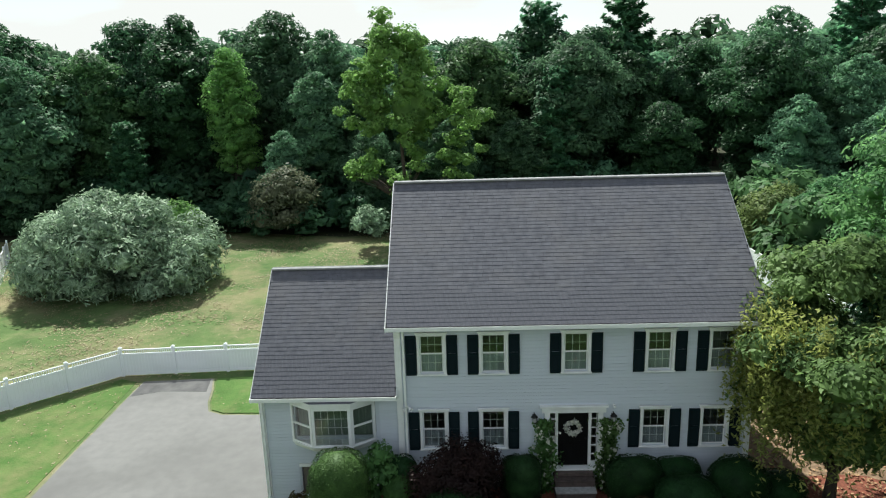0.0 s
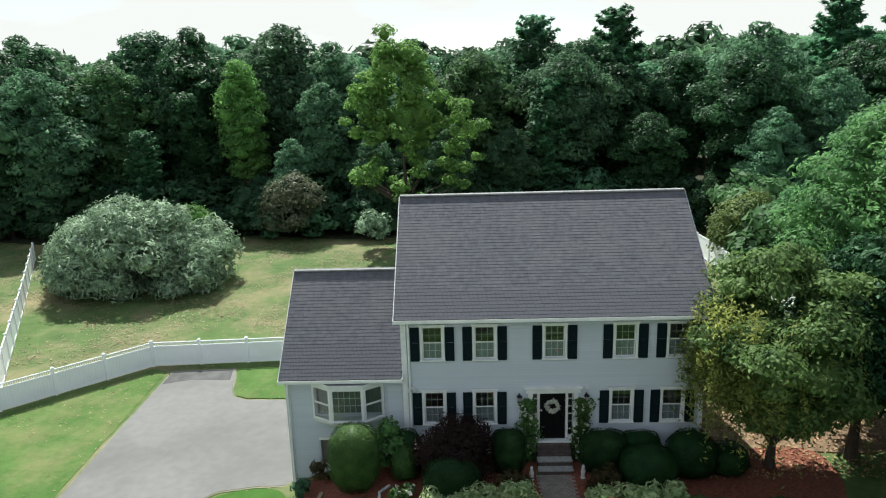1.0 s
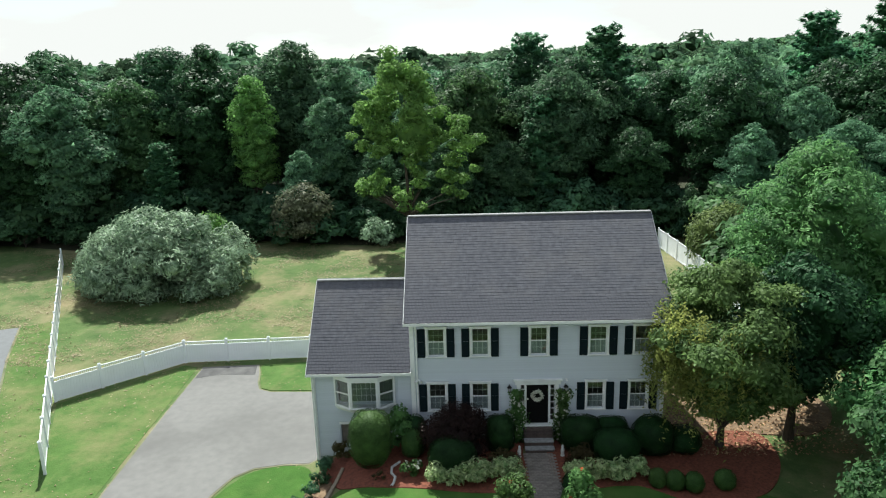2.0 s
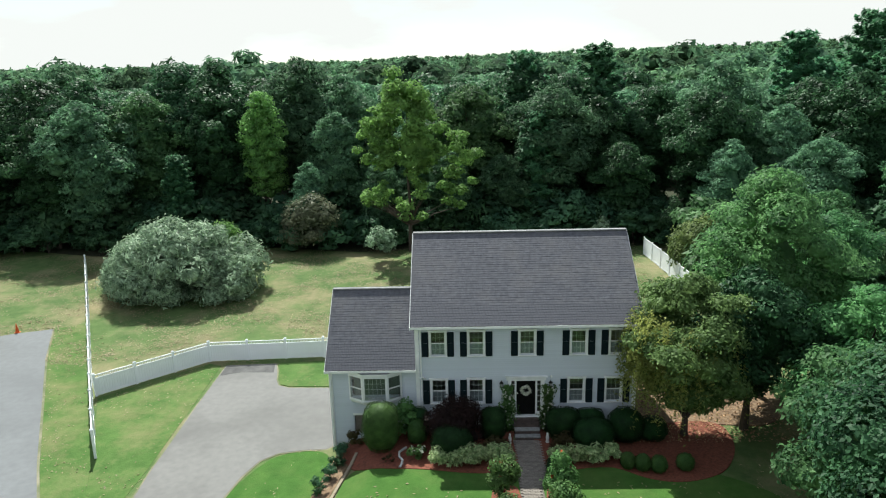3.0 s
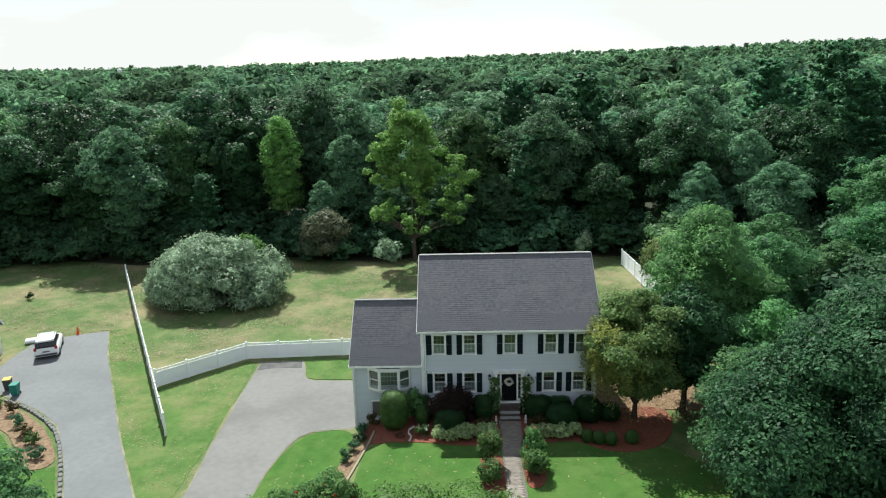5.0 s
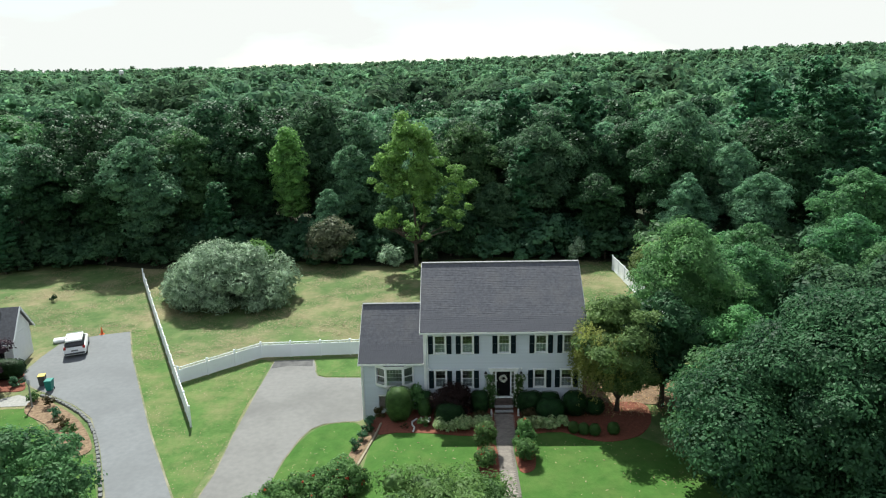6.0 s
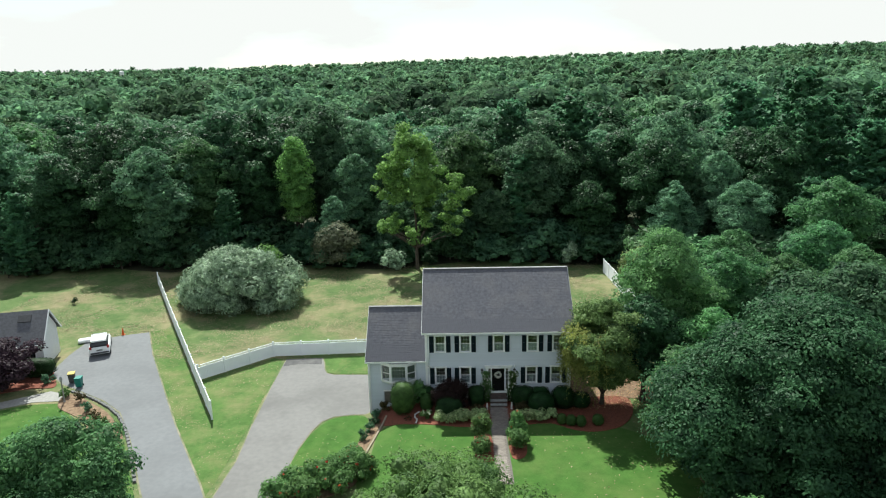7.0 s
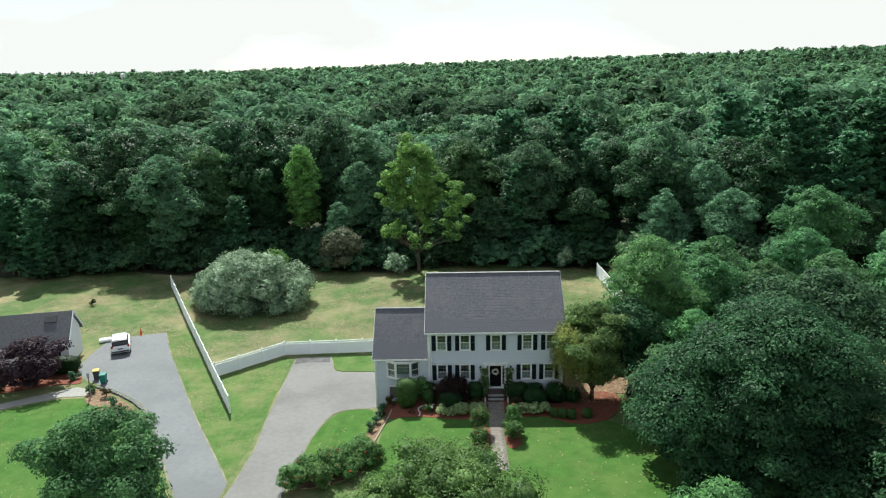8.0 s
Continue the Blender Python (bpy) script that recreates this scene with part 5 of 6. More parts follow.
broadleaf("maple_tree", "broad dark green maple with dense rounded crown", grounded(22.3, -12.5), 12.6, 7.4, 0.02, 150, 0.20, 62, L_MAPLE, 0.3, 21, r=(0.13, 0.29), noise=0.42)
broadleaf("maple_tree", "large maple tree with deep green foliage", grounded(29.5, -3.0), 11.5, 6.4, 0.04, 100, 0.32, 22, L_OAK, 0.28, 22, r=(0.16, 0.28))
broadleaf("maple_tree", "dark maple with a dense crown at the lot's edge", grounded(27.5, -20.5), 11.0, 5.6, 0.02, 90, 0.26, 32, L_MAPLE, 0.26, 34, r=(0.17, 0.28))
broadleaf("locust_tree", "bright green feathery locust tree with open crown", grounded(18.5, 3.4), 12.6, 3.6, 0.18, 84, 0.24, 42, L_LOCUST, 0.2, 23, core=0.6, r=(0.2, 0.36), squash=0.6, aspect=0.42, inner=0.4, noise=0.45)
broadleaf("sapling", "light green young tree at the lawn edge", grounded(16.0, -20.4), 6.0, 3.0, 0.05, 36, 0.2, 46, L_LOCUST, 0.1, 24, r=(0.24, 0.4), aspect=0.45)
broadleaf("sapling", "leafy green young tree below the maple", grounded(17.4, -8.6), 8.2, 3.4, 0.02, 56, 0.22, 44, L_THICKET, 0.12, 25, r=(0.22, 0.36))
broadleaf("sapling", "dense green young tree beside dry leaf ground", grounded(20.2, -3.0), 8.4, 3.4, 0.04, 56, 0.23, 40, L_LOCUST, 0.12, 29, r=(0.22, 0.36), aspect=0.45)
broadleaf("sapling", "leafy blue-green young tree at the lawn's corner", grounded(18.0, -14.6), 6.4, 2.9, 0.02, 50, 0.22, 44, L_MAPLE, 0.1, 30, r=(0.22, 0.36))
broadleaf("maple_tree", "dense round young maple with deep green leaves", grounded(-17.4, -16.8), 8.7, 4.1, 0.06, 100, 0.2, 62, L_THICKET, 0.16, 26, r=(0.18, 0.28))
broadleaf("ornamental_tree", "low spreading green ornamental tree on the lawn", grounded(1.6, -17.8), 5.7, 5.2, 0.12, 90, 0.2, 44, L_ORNAMENT, 0.12, 27, r=(0.15, 0.26), core=0.7, squash=0.8, aspect=0.42, noise=0.5)
broadleaf("plum_tree", "purple-leaved plum tree before the neighbouring house", grounded(-35.3, 4.4), 4.7, 3.1, 0.12, 60, 0.22, 34, L_PLUM, 0.1, 28, r=(0.2, 0.32))
broadleaf("sapling", "dark green young tree behind the weeping tree", grounded(16.4, -0.2), 8.4, 3.0, 0.24, 60, 0.2, 46, L_MAPLE, 0.2, 32, core=0.62, r=(0.22, 0.36))
broadleaf("sapling", "leafy green young tree over dry leaf ground", grounded(20.8, 3.6), 8.0, 3.0, 0.2, 56, 0.22, 38, L_LOCUST, 0.13, 33, r=(0.22, 0.36), aspect=0.45)

# weeping tree beside the house
rg = np.random.default_rng(31)
C, R = crown_lobes(rg, 8.3, 3.1, 0.2, 74, (0.2, 0.34), 0.5)
P, N = cover_lobes(rg, C, R, 80, 0.6, -0.3, noise=0.5)
strand = []
for j in range(330):
    a = rg.uniform(0, 2 * math.pi) if j % 5 == 0 else rg.normal(math.pi * 1.12, 0.55)
    rad = rg.uniform(1.6, 3.1)
    x, y, z1 = rad * math.cos(a), rad * math.sin(a) * 0.9, rg.uniform(4.2, 6.6)
    n = rg.integers(22, 40)
    s = np.linspace(0, 1, n)
    drop = rg.uniform(1.2, 3.4)
    strand.append(np.stack([x + s * 0.35 * math.cos(a), y + s * 0.35 * math.sin(a), z1 - s * drop], 1) + rg.normal(size=(n, 3)) * 0.07)
P2 = np.concatenate(strand)
V1, Q1 = leaf_cloud(P, N, 0.19, 0.095, rg)
V2, Q2 = leaf_cloud(P2, unit(rg.normal(size=P2.shape) + np.array([0, -0.3, 0.3])), 0.17, 0.055, rg)
vs, fs, k = [V1], [Q1], len(V1)
fs = [np.concatenate([q[:, :3], q[:, [0, 2, 3]]]) for q in fs]
# solid cores added within the lobes to keep light from passing through
for c, r in zip(C, R):
    vs.append(c + ICO2[0] * r * 0.62 * rg.uniform(0.8, 1.1, (len(ICO2[0]), 1)))
    fs.append(ICO2[1] + k)
    k += len(ICO2[0])
crown = tri_mesh("crown", np.concatenate(vs), np.concatenate(fs), L_WILLOW)
weeping = tree("weeping_tree", "small weeping tree with yellow-green trailing branches beside the house", many_tubes("trunk", limbs_for(rg, 6.0, 0.17, C[np.argsort(C[:, 2])], 0.2, count=12), M_BARK), crown, (13.3, -0.7, gz(13.3, -0.7)))

link("drape", tri_mesh("drape", V2, Q2, L_STRAND), weeping, "yellow-green trailing branches")

# the two yellow-green trees at the wood's edge
rg = np.random.default_rng(44)
C, R = [], []
for cx, cy, cz, rx, rz, n in ((-0.6, 0, 13.2, 3.1, 6.0, 62), (-3.4, 0.2, 11.4, 2.2, 3.6, 26), (1.9, 0.4, 12.0, 2.3, 5.2, 38), (-3.4, -0.8, 5.8, 1.9, 2.4, 16), (5.2, -0.4, 8.6, 2.2, 4.8, 34), (0.3, -0.6, 6.0, 2.0, 3.4, 18)):
    c, r = lobed(rg, (cx, cy, cz), (rx, rx * 0.85, rz), n, 0.92, (0.2, 0.34), 0.1)
    C.append(c)
    R.append(r)
C, R = np.concatenate(C), np.concatenate(R)
tree("poplar_tree", "tall yellow-green poplar at the wood's edge", many_tubes("trunk", limbs_for(rg, 18.0, 0.22, C[np.argsort(C[:, 2])], 0, count=20), M_BARK), crown_mesh("crown", rg, C, R, 0.30, 34, L_LIME, 0.62, 0.8, low=-0.3, inner=0.3, noise=0.45), (-2.6, 38.8, gz(-2.6, 38.8)))
broadleaf("poplar_tree", "slender yellow-green young tree before darker woods", grounded(-20.0, 48.4), 17.0, 2.8, 0.28, 60, 0.3, 26, L_LIME, 0.2, 42, core=0.6, r=(0.24, 0.46), squash=0.7, top=0.4, noise=0.45)

# big silvery bush on the back lawn
rg = np.random.default_rng(43)
C, R = lobed(rg, (0, 0, 1.7), (8.4, 5.0, 4.5), 210, 0.9, (0.16, 0.3), 0.5)
C[:, 2] = np.maximum(C[:, 2], 0.6)
bush_me = crown_mesh("foliage", rg, C, R, 0.42, 34, L_SILVER, 0.6, 0.95, 0.26, -0.5, inner=0.66, noise=0.5)
bush = tagged(new("bush"), "large mounded silvery green bush on the back lawn", "bush")
link("foliage", bush_me, bush)
link("stem", many_tubes("stem", limbs_for(rg, 3.0, 0.12, C, 0, count=9), M_BARK, 6), bush)
bush.matrix_basis = pose(-21.6, 26.2, gz(-21.6, 26.2))


# ---- the wood ----
PROTO = {}


def proto_broad(key, mat, H, R, lobes, leaf, density, seed, low=0.35, core=0.55):
    """A woodland tree of height H and crown radius R."""
    rg = np.random.default_rng(seed)
    C, Rr = crown_lobes(rg, H, R, low, lobes, top=(0.5, 0.6, 0.66)[seed % 3])
    PROTO[key] = (many_tubes("trunk", limbs_for(rg, H, 0.24, C[np.argsort(C[:, 2])], 0, count=7), M_BARK, 6), crown_mesh("crown", rg, C, Rr, leaf, density, mat, core, 0.62, 0.66, sprigs=True, inner=0.5, noise=0.38))


def proto_pine(key, H, R, tuft, n, seed, step=0.85, shape=0.8):
    rg = np.random.default_rng(seed)
    me, tubes = pine_mesh("crown", rg, H, R, tuft, n, L_PINE, 0.10, step, shape)
    PROTO[key] = (many_tubes("trunk", [([(0, 0, -0.2), (0, 0, H * 0.5), (0, 0, H * 0.95)], [0.28, 0.18, 0.03])] + tubes[::3], M_BARK, 5), me)


for i in range(6):
    proto_broad(("oak", 0, i), (L_OAK, L_MAPLE, L_OAK, L_OAK, L_THICKET, L_MAPLE)[i], 16.5, (4.4, 4.9, 4.0, 5.2, 4.6, 4.2)[i], 104, 0.33, 21.0, 100 + i, (0.06, 0.10, 0.05, 0.14, 0.06, 0.04)[i])
    proto_broad(("oak", 1, i), (L_OAK, L_MAPLE, L_OAK, L_OAK, L_THICKET, L_MAPLE)[i], 16.5, (4.4, 4.9, 4.0, 5.2, 4.6, 4.2)[i], 60, 0.52, 8.0, 110 + i, (0.45, 0.5, 0.45, 0.5, 0.4, 0.5)[i], 0.6)
for i in range(2):
    proto_pine(("pine", 0, i), 18.5, (4.8, 4.2)[i], 0.62, 150, 120 + i, 1.0, 0.42)
    proto_pine(("pine", 1, i), 18.5, (4.8, 4.2)[i], 1.0, 58, 130 + i, 1.3, 0.5)
for i in range(3):
    rg = np.random.default_rng(140 + i)
    C, R = lobed(rg, (0, 0, 1.5), (2.2, 2.0, 1.9), 22, 0.85, (0.24, 0.4), 0.4)
    C[:, 2] = np.maximum(C[:, 2], 0.5)
    if i == 0:
        PROTO[("shrub", 0, 3)] = (many_tubes("trunk", limbs_for(rg, 2.2, 0.06, C, 0, count=5), M_BARK, 5), crown_mesh("crown", rg, C, R, 0.34, 24, L_THICKET, sprigs=True))
    PROTO[("shrub", 0, i)] = (many_tubes("trunk", limbs_for(rg, 2.2, 0.06, C, 0, count=5), M_BARK, 5), crown_mesh("crown", rg, C, R, 0.36, 18, L_SHRUB, sprigs=True))

LABELS = {"oak": ("oak_tree", "dark green broadleaf woodland tree", "tree", "woodland trees"), "pine": ("pine_tree", "tall dark green white pine with tiered branches", "tree", "woodland pines"),
          "shrub": ("shrub", "leafy green understory shrub at the wood's edge", "shrub", "understory shrubs")}


def plant(key, x, y, s=1.0, turn=0.0, flat=1.0):
    tr, cr = PROTO[key]
    name, label, cat, grp = LABELS[key[0]]
    e = new(name)
    link("trunk", tr, e)
    link("crown", cr, e)
    e.matrix_basis = pose(x, y, gz(x, y) - 0.05, 0, 0, turn) @ Matrix.Diagonal((s * flat, s * flat, s, 1))
    return tagged(e, label, cat, grp)


rk = random.Random(7)
TAKEN = [(-2.6, 38.5, 4.6), (-20.2, 47.5, 3.0), (-20.2, 42.5, 2.0), (-21.6, 26, 8), (11.3, 45.3, 2.5)]


def free(x, y, r):
    return all((x - a) ** 2 + (y - b) ** 2 > (r * 0.5 + c) ** 2 for a, b, c in TAKEN)


def in_view(x, y, margin=8):
    return abs(x - 3) < 0.67 * (y + 51) + margin


def edge_y(x):
    """Where the wood begins behind the lawns."""
    if x > 24:
        return 40 - (x - 24) * 0.35
    if x < -45:
        return 43 + (x + 45) * 0.25
    return 42.5


def pinewood(x, y):
    """Share of pines: more to the far right and in the far left."""
    return 0.85 if x > 40 + 0.1 * y else (0.25 if -75 < x < -28 and y < 60 else 0.06)


# first rows, leafy to the ground
y = 0.0
row = 0
while row < 3:
    x = -88.0 + rk.uniform(0, 4)
    while x < 92:
        xx, yy = x + rk.uniform(-1.5, 1.5), edge_y(x) + 1.8 + row * 5.6 + rk.uniform(-1.6, 1.6)
        if in_view(xx, yy, 3) and free(xx, yy, 2.5):
            if rk.random() < pinewood(xx, yy):
                plant(("pine", 0, rk.randrange(2)), xx, yy, rk.uniform(0.86, 1.1) * (1.1 if xx > 42 else 1) * (0.62, 0.9, 1.08)[row], rk.uniform(0, 360))
            else:
                plant(("oak", 0, rk.randrange(6)), xx, yy, rk.uniform(0.92, 1.2) * (0.58 if xx > -27 else 0.88, 0.9 if xx > -27 else 0.98, 1.06)[row], rk.uniform(0, 360))
            TAKEN.append((xx, yy, 1.6))
        x += rk.uniform(6.2, 9.0) if row else rk.uniform(6, 9)
    row += 1
# understory along the edge
x = -80.0
while x < 60:
    for k in range(4):
        xx, yy = x + rk.uniform(-1, 1), edge_y(x) - 1.6 + k * 2.3 + rk.uniform(-0.8, 0.8)
        if in_view(xx, yy, 2) and (xx < 24 or yy > 20):
            plant(("shrub", 0, rk.randrange(3)), xx, yy, rk.uniform(0.7, 1.6) * (1.15 if k else 0.85), rk.uniform(0, 360), rk.uniform(0.9, 1.2))
    x += rk.uniform(2.8, 4.2)
# thicket to the right of the long fence
for _ in range(34):
    xx, yy = rk.uniform(24.5, 44), rk.uniform(8, 37)
    if in_view(xx, yy, 2) and free(xx, yy, 1.0):
        plant(("shrub", 0, rk.choice((3, 3, 1))), xx, yy, rk.uniform(1.2, 2.2), rk.uniform(0, 360), rk.uniform(0.9, 1.2))
        TAKEN.append((xx, yy, 1.0))
for xx, yy, s in ((31, 21, 0.55), (39, 19, 0.62), (36, 8, 0.6), (44, 27, 0.8), (46, 13, 0.8), (33, 14, 0.5), (27, 13, 0.55), (26, 25, 0.4)):
    plant(("oak", 0, 4), xx, yy, s, rk.uniform(0, 360), 1.1)
# deeper rows
y = 65.0
while y < 118:
    x = -0.68 * (y + 52) - 4
    while x < 0.68 * (y + 52) + 10:
        xx, yy = x + rk.uniform(-2, 2), y + rk.uniform(-2.5, 2.5) + (edge_y(x) - 42.5) * 0.4
        if not (34 < xx < 47 and 100 < yy < 112) and free(xx, yy, 1):
            if rk.random() < pinewood(xx, yy):
                plant(("pine", 1, rk.randrange(2)), xx, yy, rk.uniform(0.8, 1.08), rk.uniform(0, 360))
            else:
                plant(("oak", 1, rk.randrange(6)), xx, yy, rk.uniform(0.85, 1.15), rk.uniform(0, 360), 1.1)
        x += rk.uniform(7.5, 10.5)
    y += 8.0
for xx, yy, s in ((11.3, 45.3, 0.74), (-54, 38, 0.6), (43.5, 190, 1.35), (103, 175, 1.35), (10.9, 58, 1.1), (20.2, 58, 1.14), (54, 58, 1.3), (47, 62, 1.2)):
    plant(("pine", 0, rk.randrange(2)), xx, yy, s, rk.uniform(0, 360))


# the woods beyond, to the horizon
def far_template(rg, lobes, tris, leaf, conical):
    """A distant tree of unit crown width: leaf masses over rough lumps, or a tiered cone."""
    if conical:
        h = np.linspace(0.0, 0.9, lobes + 3)
        C = np.stack([rg.normal(size=lobes + 3) * 0.04, rg.normal(size=lobes + 3) * 0.04, 0.5 + h * 1.3], 1)
        R = 0.42 * (1 - h) ** 0.7 + 0.07
        flat = 1.0
    else:
        C, R = crown_lobes(rg, 1.75, 0.56, 0.45, lobes, (0.36, 0.62), 0.6)
        flat = 0.8
    P, N = cover_lobes(rg, C, R, tris / (6.0 * (R ** 2).sum()), flat, -0.1, 0.36, 0.4, 0.08)
    V, T = sprig_cloud(P, N, leaf, leaf * 0.8, rg)
    vs, fs, k = [V], [T], len(V)
    v0, f0 = ICO1
    for c, r in zip(C, R):
        vs.append(c + v0 * r * 0.66 * np.array([1, 1, flat]) * rg.uniform(0.72, 1.12, (len(v0), 1)))
        fs.append(f0 + k)
        k += len(v0)
    return np.concatenate(vs), np.concatenate(fs)


def far_wood(name, y0, y1, spacing, lobes, tris, leaf, size, seed, label, pines, vary):
    rg = np.random.default_rng(seed)
    temps = [far_template(rg, lobes, tris, leaf, k > 6) for k in range(9)]
    vs, fs, k, y = [], [], 0, y0
    while y < y1:
        half = 0.70 * (y + 52) + 15
        n = int(2 * half / spacing)
        xs = 3 + np.linspace(-half, half, n) + rg.uniform(-0.5, 0.5, n) * spacing
        ys = y + rg.uniform(-0.55, 0.55, n) * spacing
        zs = ground_z(xs, ys)
        stand = np.sin(xs * 0.021 + ys * 0.013) + np.sin(ys * 0.03 - xs * 0.011)
        for x, yy, z, pc in zip(xs, ys, zs, stand):
            if 33 < x < 48 and 96 < yy < 120:
                continue
            t = 7 + rg.integers(2) if rg.random() < (0.4 * pines if pc < 0.4 else 2.2 * pines) else rg.integers(7)
            V, F = temps[t]
            a, s = rg.uniform(0, 6.283), size * rg.uniform(0.72, 1.4) * (0.8 if t > 6 else 1.0)
            ca, sa = math.cos(a), math.sin(a)
            h = (s * 0.35 + size * 0.65) * rg.uniform(1 - vary, 1 + vary)
            swell = 2.2 * math.sin(x * 0.033 + 1.4 * math.sin(yy * 0.02)) * math.sin(yy * 0.041 + math.sin(x * 0.03))
            vs.append(np.stack([V[:, 0] * ca - V[:, 1] * sa, V[:, 0] * sa + V[:, 1] * ca, V[:, 2]], 1) * np.array([s, s, h]) + np.array([x, yy, z - 1.0 + swell]))
            fs.append(F + k)
            k += len(V)
        y += spacing
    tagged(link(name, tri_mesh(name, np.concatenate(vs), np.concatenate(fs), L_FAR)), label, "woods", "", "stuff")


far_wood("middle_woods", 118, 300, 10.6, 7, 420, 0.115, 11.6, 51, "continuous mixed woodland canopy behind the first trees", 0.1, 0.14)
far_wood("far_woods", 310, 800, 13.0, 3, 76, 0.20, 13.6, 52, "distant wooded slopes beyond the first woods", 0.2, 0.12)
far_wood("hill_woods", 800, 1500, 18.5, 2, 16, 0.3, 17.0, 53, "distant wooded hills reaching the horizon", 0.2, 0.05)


# ---- garden shrubs ----
def clipped(name, label, at, w, d, h, mat, seed, shape=2.6, leaf=0.05, density=900, low=0.0, cat="shrub", squareness=1.0):
    """A clipped shrub: superellipsoid covered in small leaves over a solid core."""
    rg = np.random.default_rng(seed)
    n = int(density * (w * h * 2.2 + w * d))
    u = unit(rg.normal(size=(n, 3)))
    e = 2 / shape
    q = np.sign(u) * np.abs(u) ** e
    q = q / np.maximum((np.abs(q) ** shape).sum(1) ** (1 / shape), 1e-6)[:, None]
    lump = 1 + 0.035 * np.sin(u[:, 0] * 6 + seed) * np.sin(u[:, 1] * 7) + 0.03 * np.sin(u[:, 2] * 8 + seed * 2)
    half = np.array([w / 2, d / 2, h / 2])
    P = q * half * lump[:, None] * rg.uniform(0.96, 1.015, (n, 1)) + np.array([0, 0, h / 2])
    N = unit(u + rg.normal(size=u.shape) * 0.4)
    V, Q = leaf_cloud(P, N, leaf, leaf * 0.55, rg)
    T = np.concatenate([Q[:, :3], Q[:, [0, 2, 3]]])
    v0, f0 = ICO2
    qc = np.sign(v0) * np.abs(v0) ** e
    qc = qc / np.maximum((np.abs(qc) ** shape).sum(1) ** (1 / shape), 1e-6)[:, None]
    core = qc * half * 0.965 + np.array([0, 0, h / 2])
    ob = link(name, tri_mesh(name, np.concatenate([V, core]), np.concatenate([T, f0 + len(V)]), mat))
    ob.matrix_basis = pose(at[0], at[1], gz(*at) + low)
    return tagged(ob, label, cat)


clipped("clipped_shrub", "tall clipped egg-shaped green shrub before the bay window", (-1.33, -1.6), 1.78, 1.75, 2.4, L_BOX, 61, 2.5)
clipped("clipped_shrub", "small clipped rounded green shrub in the mulch bed", (0.35, -1.15), 0.95, 0.9, 1.25, L_BOX, 62)
clipped("clipped_shrub", "clipped rounded green shrub by the house corner", (0.42, -0.65), 1.1, 0.8, 1.6, L_YEW, 63)
clipped("clipped_shrub", "clipped oval dark green shrub in front bed", (2.05, -2.45), 1.95, 1.5, 1.6, L_YEW, 64, 2.3)
clipped("clipped_hedge", "clipped dark green hedge beside the entrance", (4.05, -0.75), 1.25, 1.0, 1.6, L_YEW, 65, 3.2)
clipped("clipped_hedge", "clipped dark green hedge beside the steps", (7.45, -0.8), 1.75, 1.0, 1.55, L_YEW, 66, 3.0)
clipped("clipped_hedge", "clipped dark green hedge against the house wall", (8.75, -0.6), 1.5, 0.8, 1.4, L_YEW, 67, 2.8)
clipped("clipped_shrub", "broad clipped round dark green shrub in bed", (8.72, -1.85), 1.95, 1.6, 1.55, L_YEW, 68, 2.4)
clipped("clipped_shrub", "dark rounded yew at the house corner", (10.4, -1.1), 1.7, 1.5, 1.65, L_YEW, 69, 2.4)
clipped("clipped_shrub", "dark rounded yew under the weeping tree", (11.7, -1.0), 1.4, 1.3, 1.1, L_YEW, 70, 2.4)
for i, (x, y, w) in enumerate(((9.95, -3.45, 0.68), (10.58, -3.62, 0.72), (11.25, -3.75, 0.74), (12.45, -3.6, 0.8))):
    tagged(clipped("box_ball", "small clipped green box ball in a row", (x, y), w, w, 0.8, L_BOX, 71 + i, 2.2), group="box balls")
clipped("box_ball", "dark clipped ball shrub beside the walk", (6.75, -3.75), 1.0, 0.95, 0.8, L_YEW, 76, 2.2)
clipped("clipped_hedge", "dark clipped hedge before the neighbouring house", (-34.3, 7.6), 3.4, 1.6, 1.6, L_YEW, 77, 3.0, 0.12, 130)


def loose(name, label, at, rad, lobes, leaf, density, mat, seed, cat="shrub", core=0.6, spread=0.74, aspect=0.55, flowers=None, stems=False):
    rg = np.random.default_rng(seed)
    C, R = lobed(rg, (0, 0, rad[2] * 0.95), rad, lobes, spread, (0.30, 0.48), 0.3)
    C[:, 2] = np.maximum(C[:, 2], R * 0.6)
    me = crown_mesh(name, rg, C, R, leaf, density, mat, core, 0.9, aspect, -0.6)
    if stems:
        ob = new(name)
        link("foliage", me, ob)
        link("stem", many_tubes("stem", limbs_for(rg, rad[2] * 1.3, 0.045 * rad[0], C, 0, count=6), M_BARK, 5), ob)
    elif not flowers:
        ob = link(name, me)
    else:
        ob = new(name)
        link("foliage", me, ob)
        n, fm, size = flowers
        i = rg.integers(len(C), size=n)
        u = unit(rg.normal(size=(n, 3)) + np.array([0, -0.4, 0.4]))
        P = C[i] + u * (R[i] * 1.05)[:, None]
        k = 5
        P = np.repeat(P, k, 0) + rg.normal(size=(n * k, 3)) * size * 0.25
        V, Q = leaf_cloud(P, unit(np.repeat(u, k, 0) + rg.normal(size=(n * k, 3)) * 0.6), size, size * 0.8, rg)
        tagged(link("flowers", tri_mesh("flowers", V, Q, fm), ob, "open blossoms"), kind="stuff")
    ob.matrix_basis = pose(at[0], at[1], gz(*at))
    return tagged(ob, label, cat)


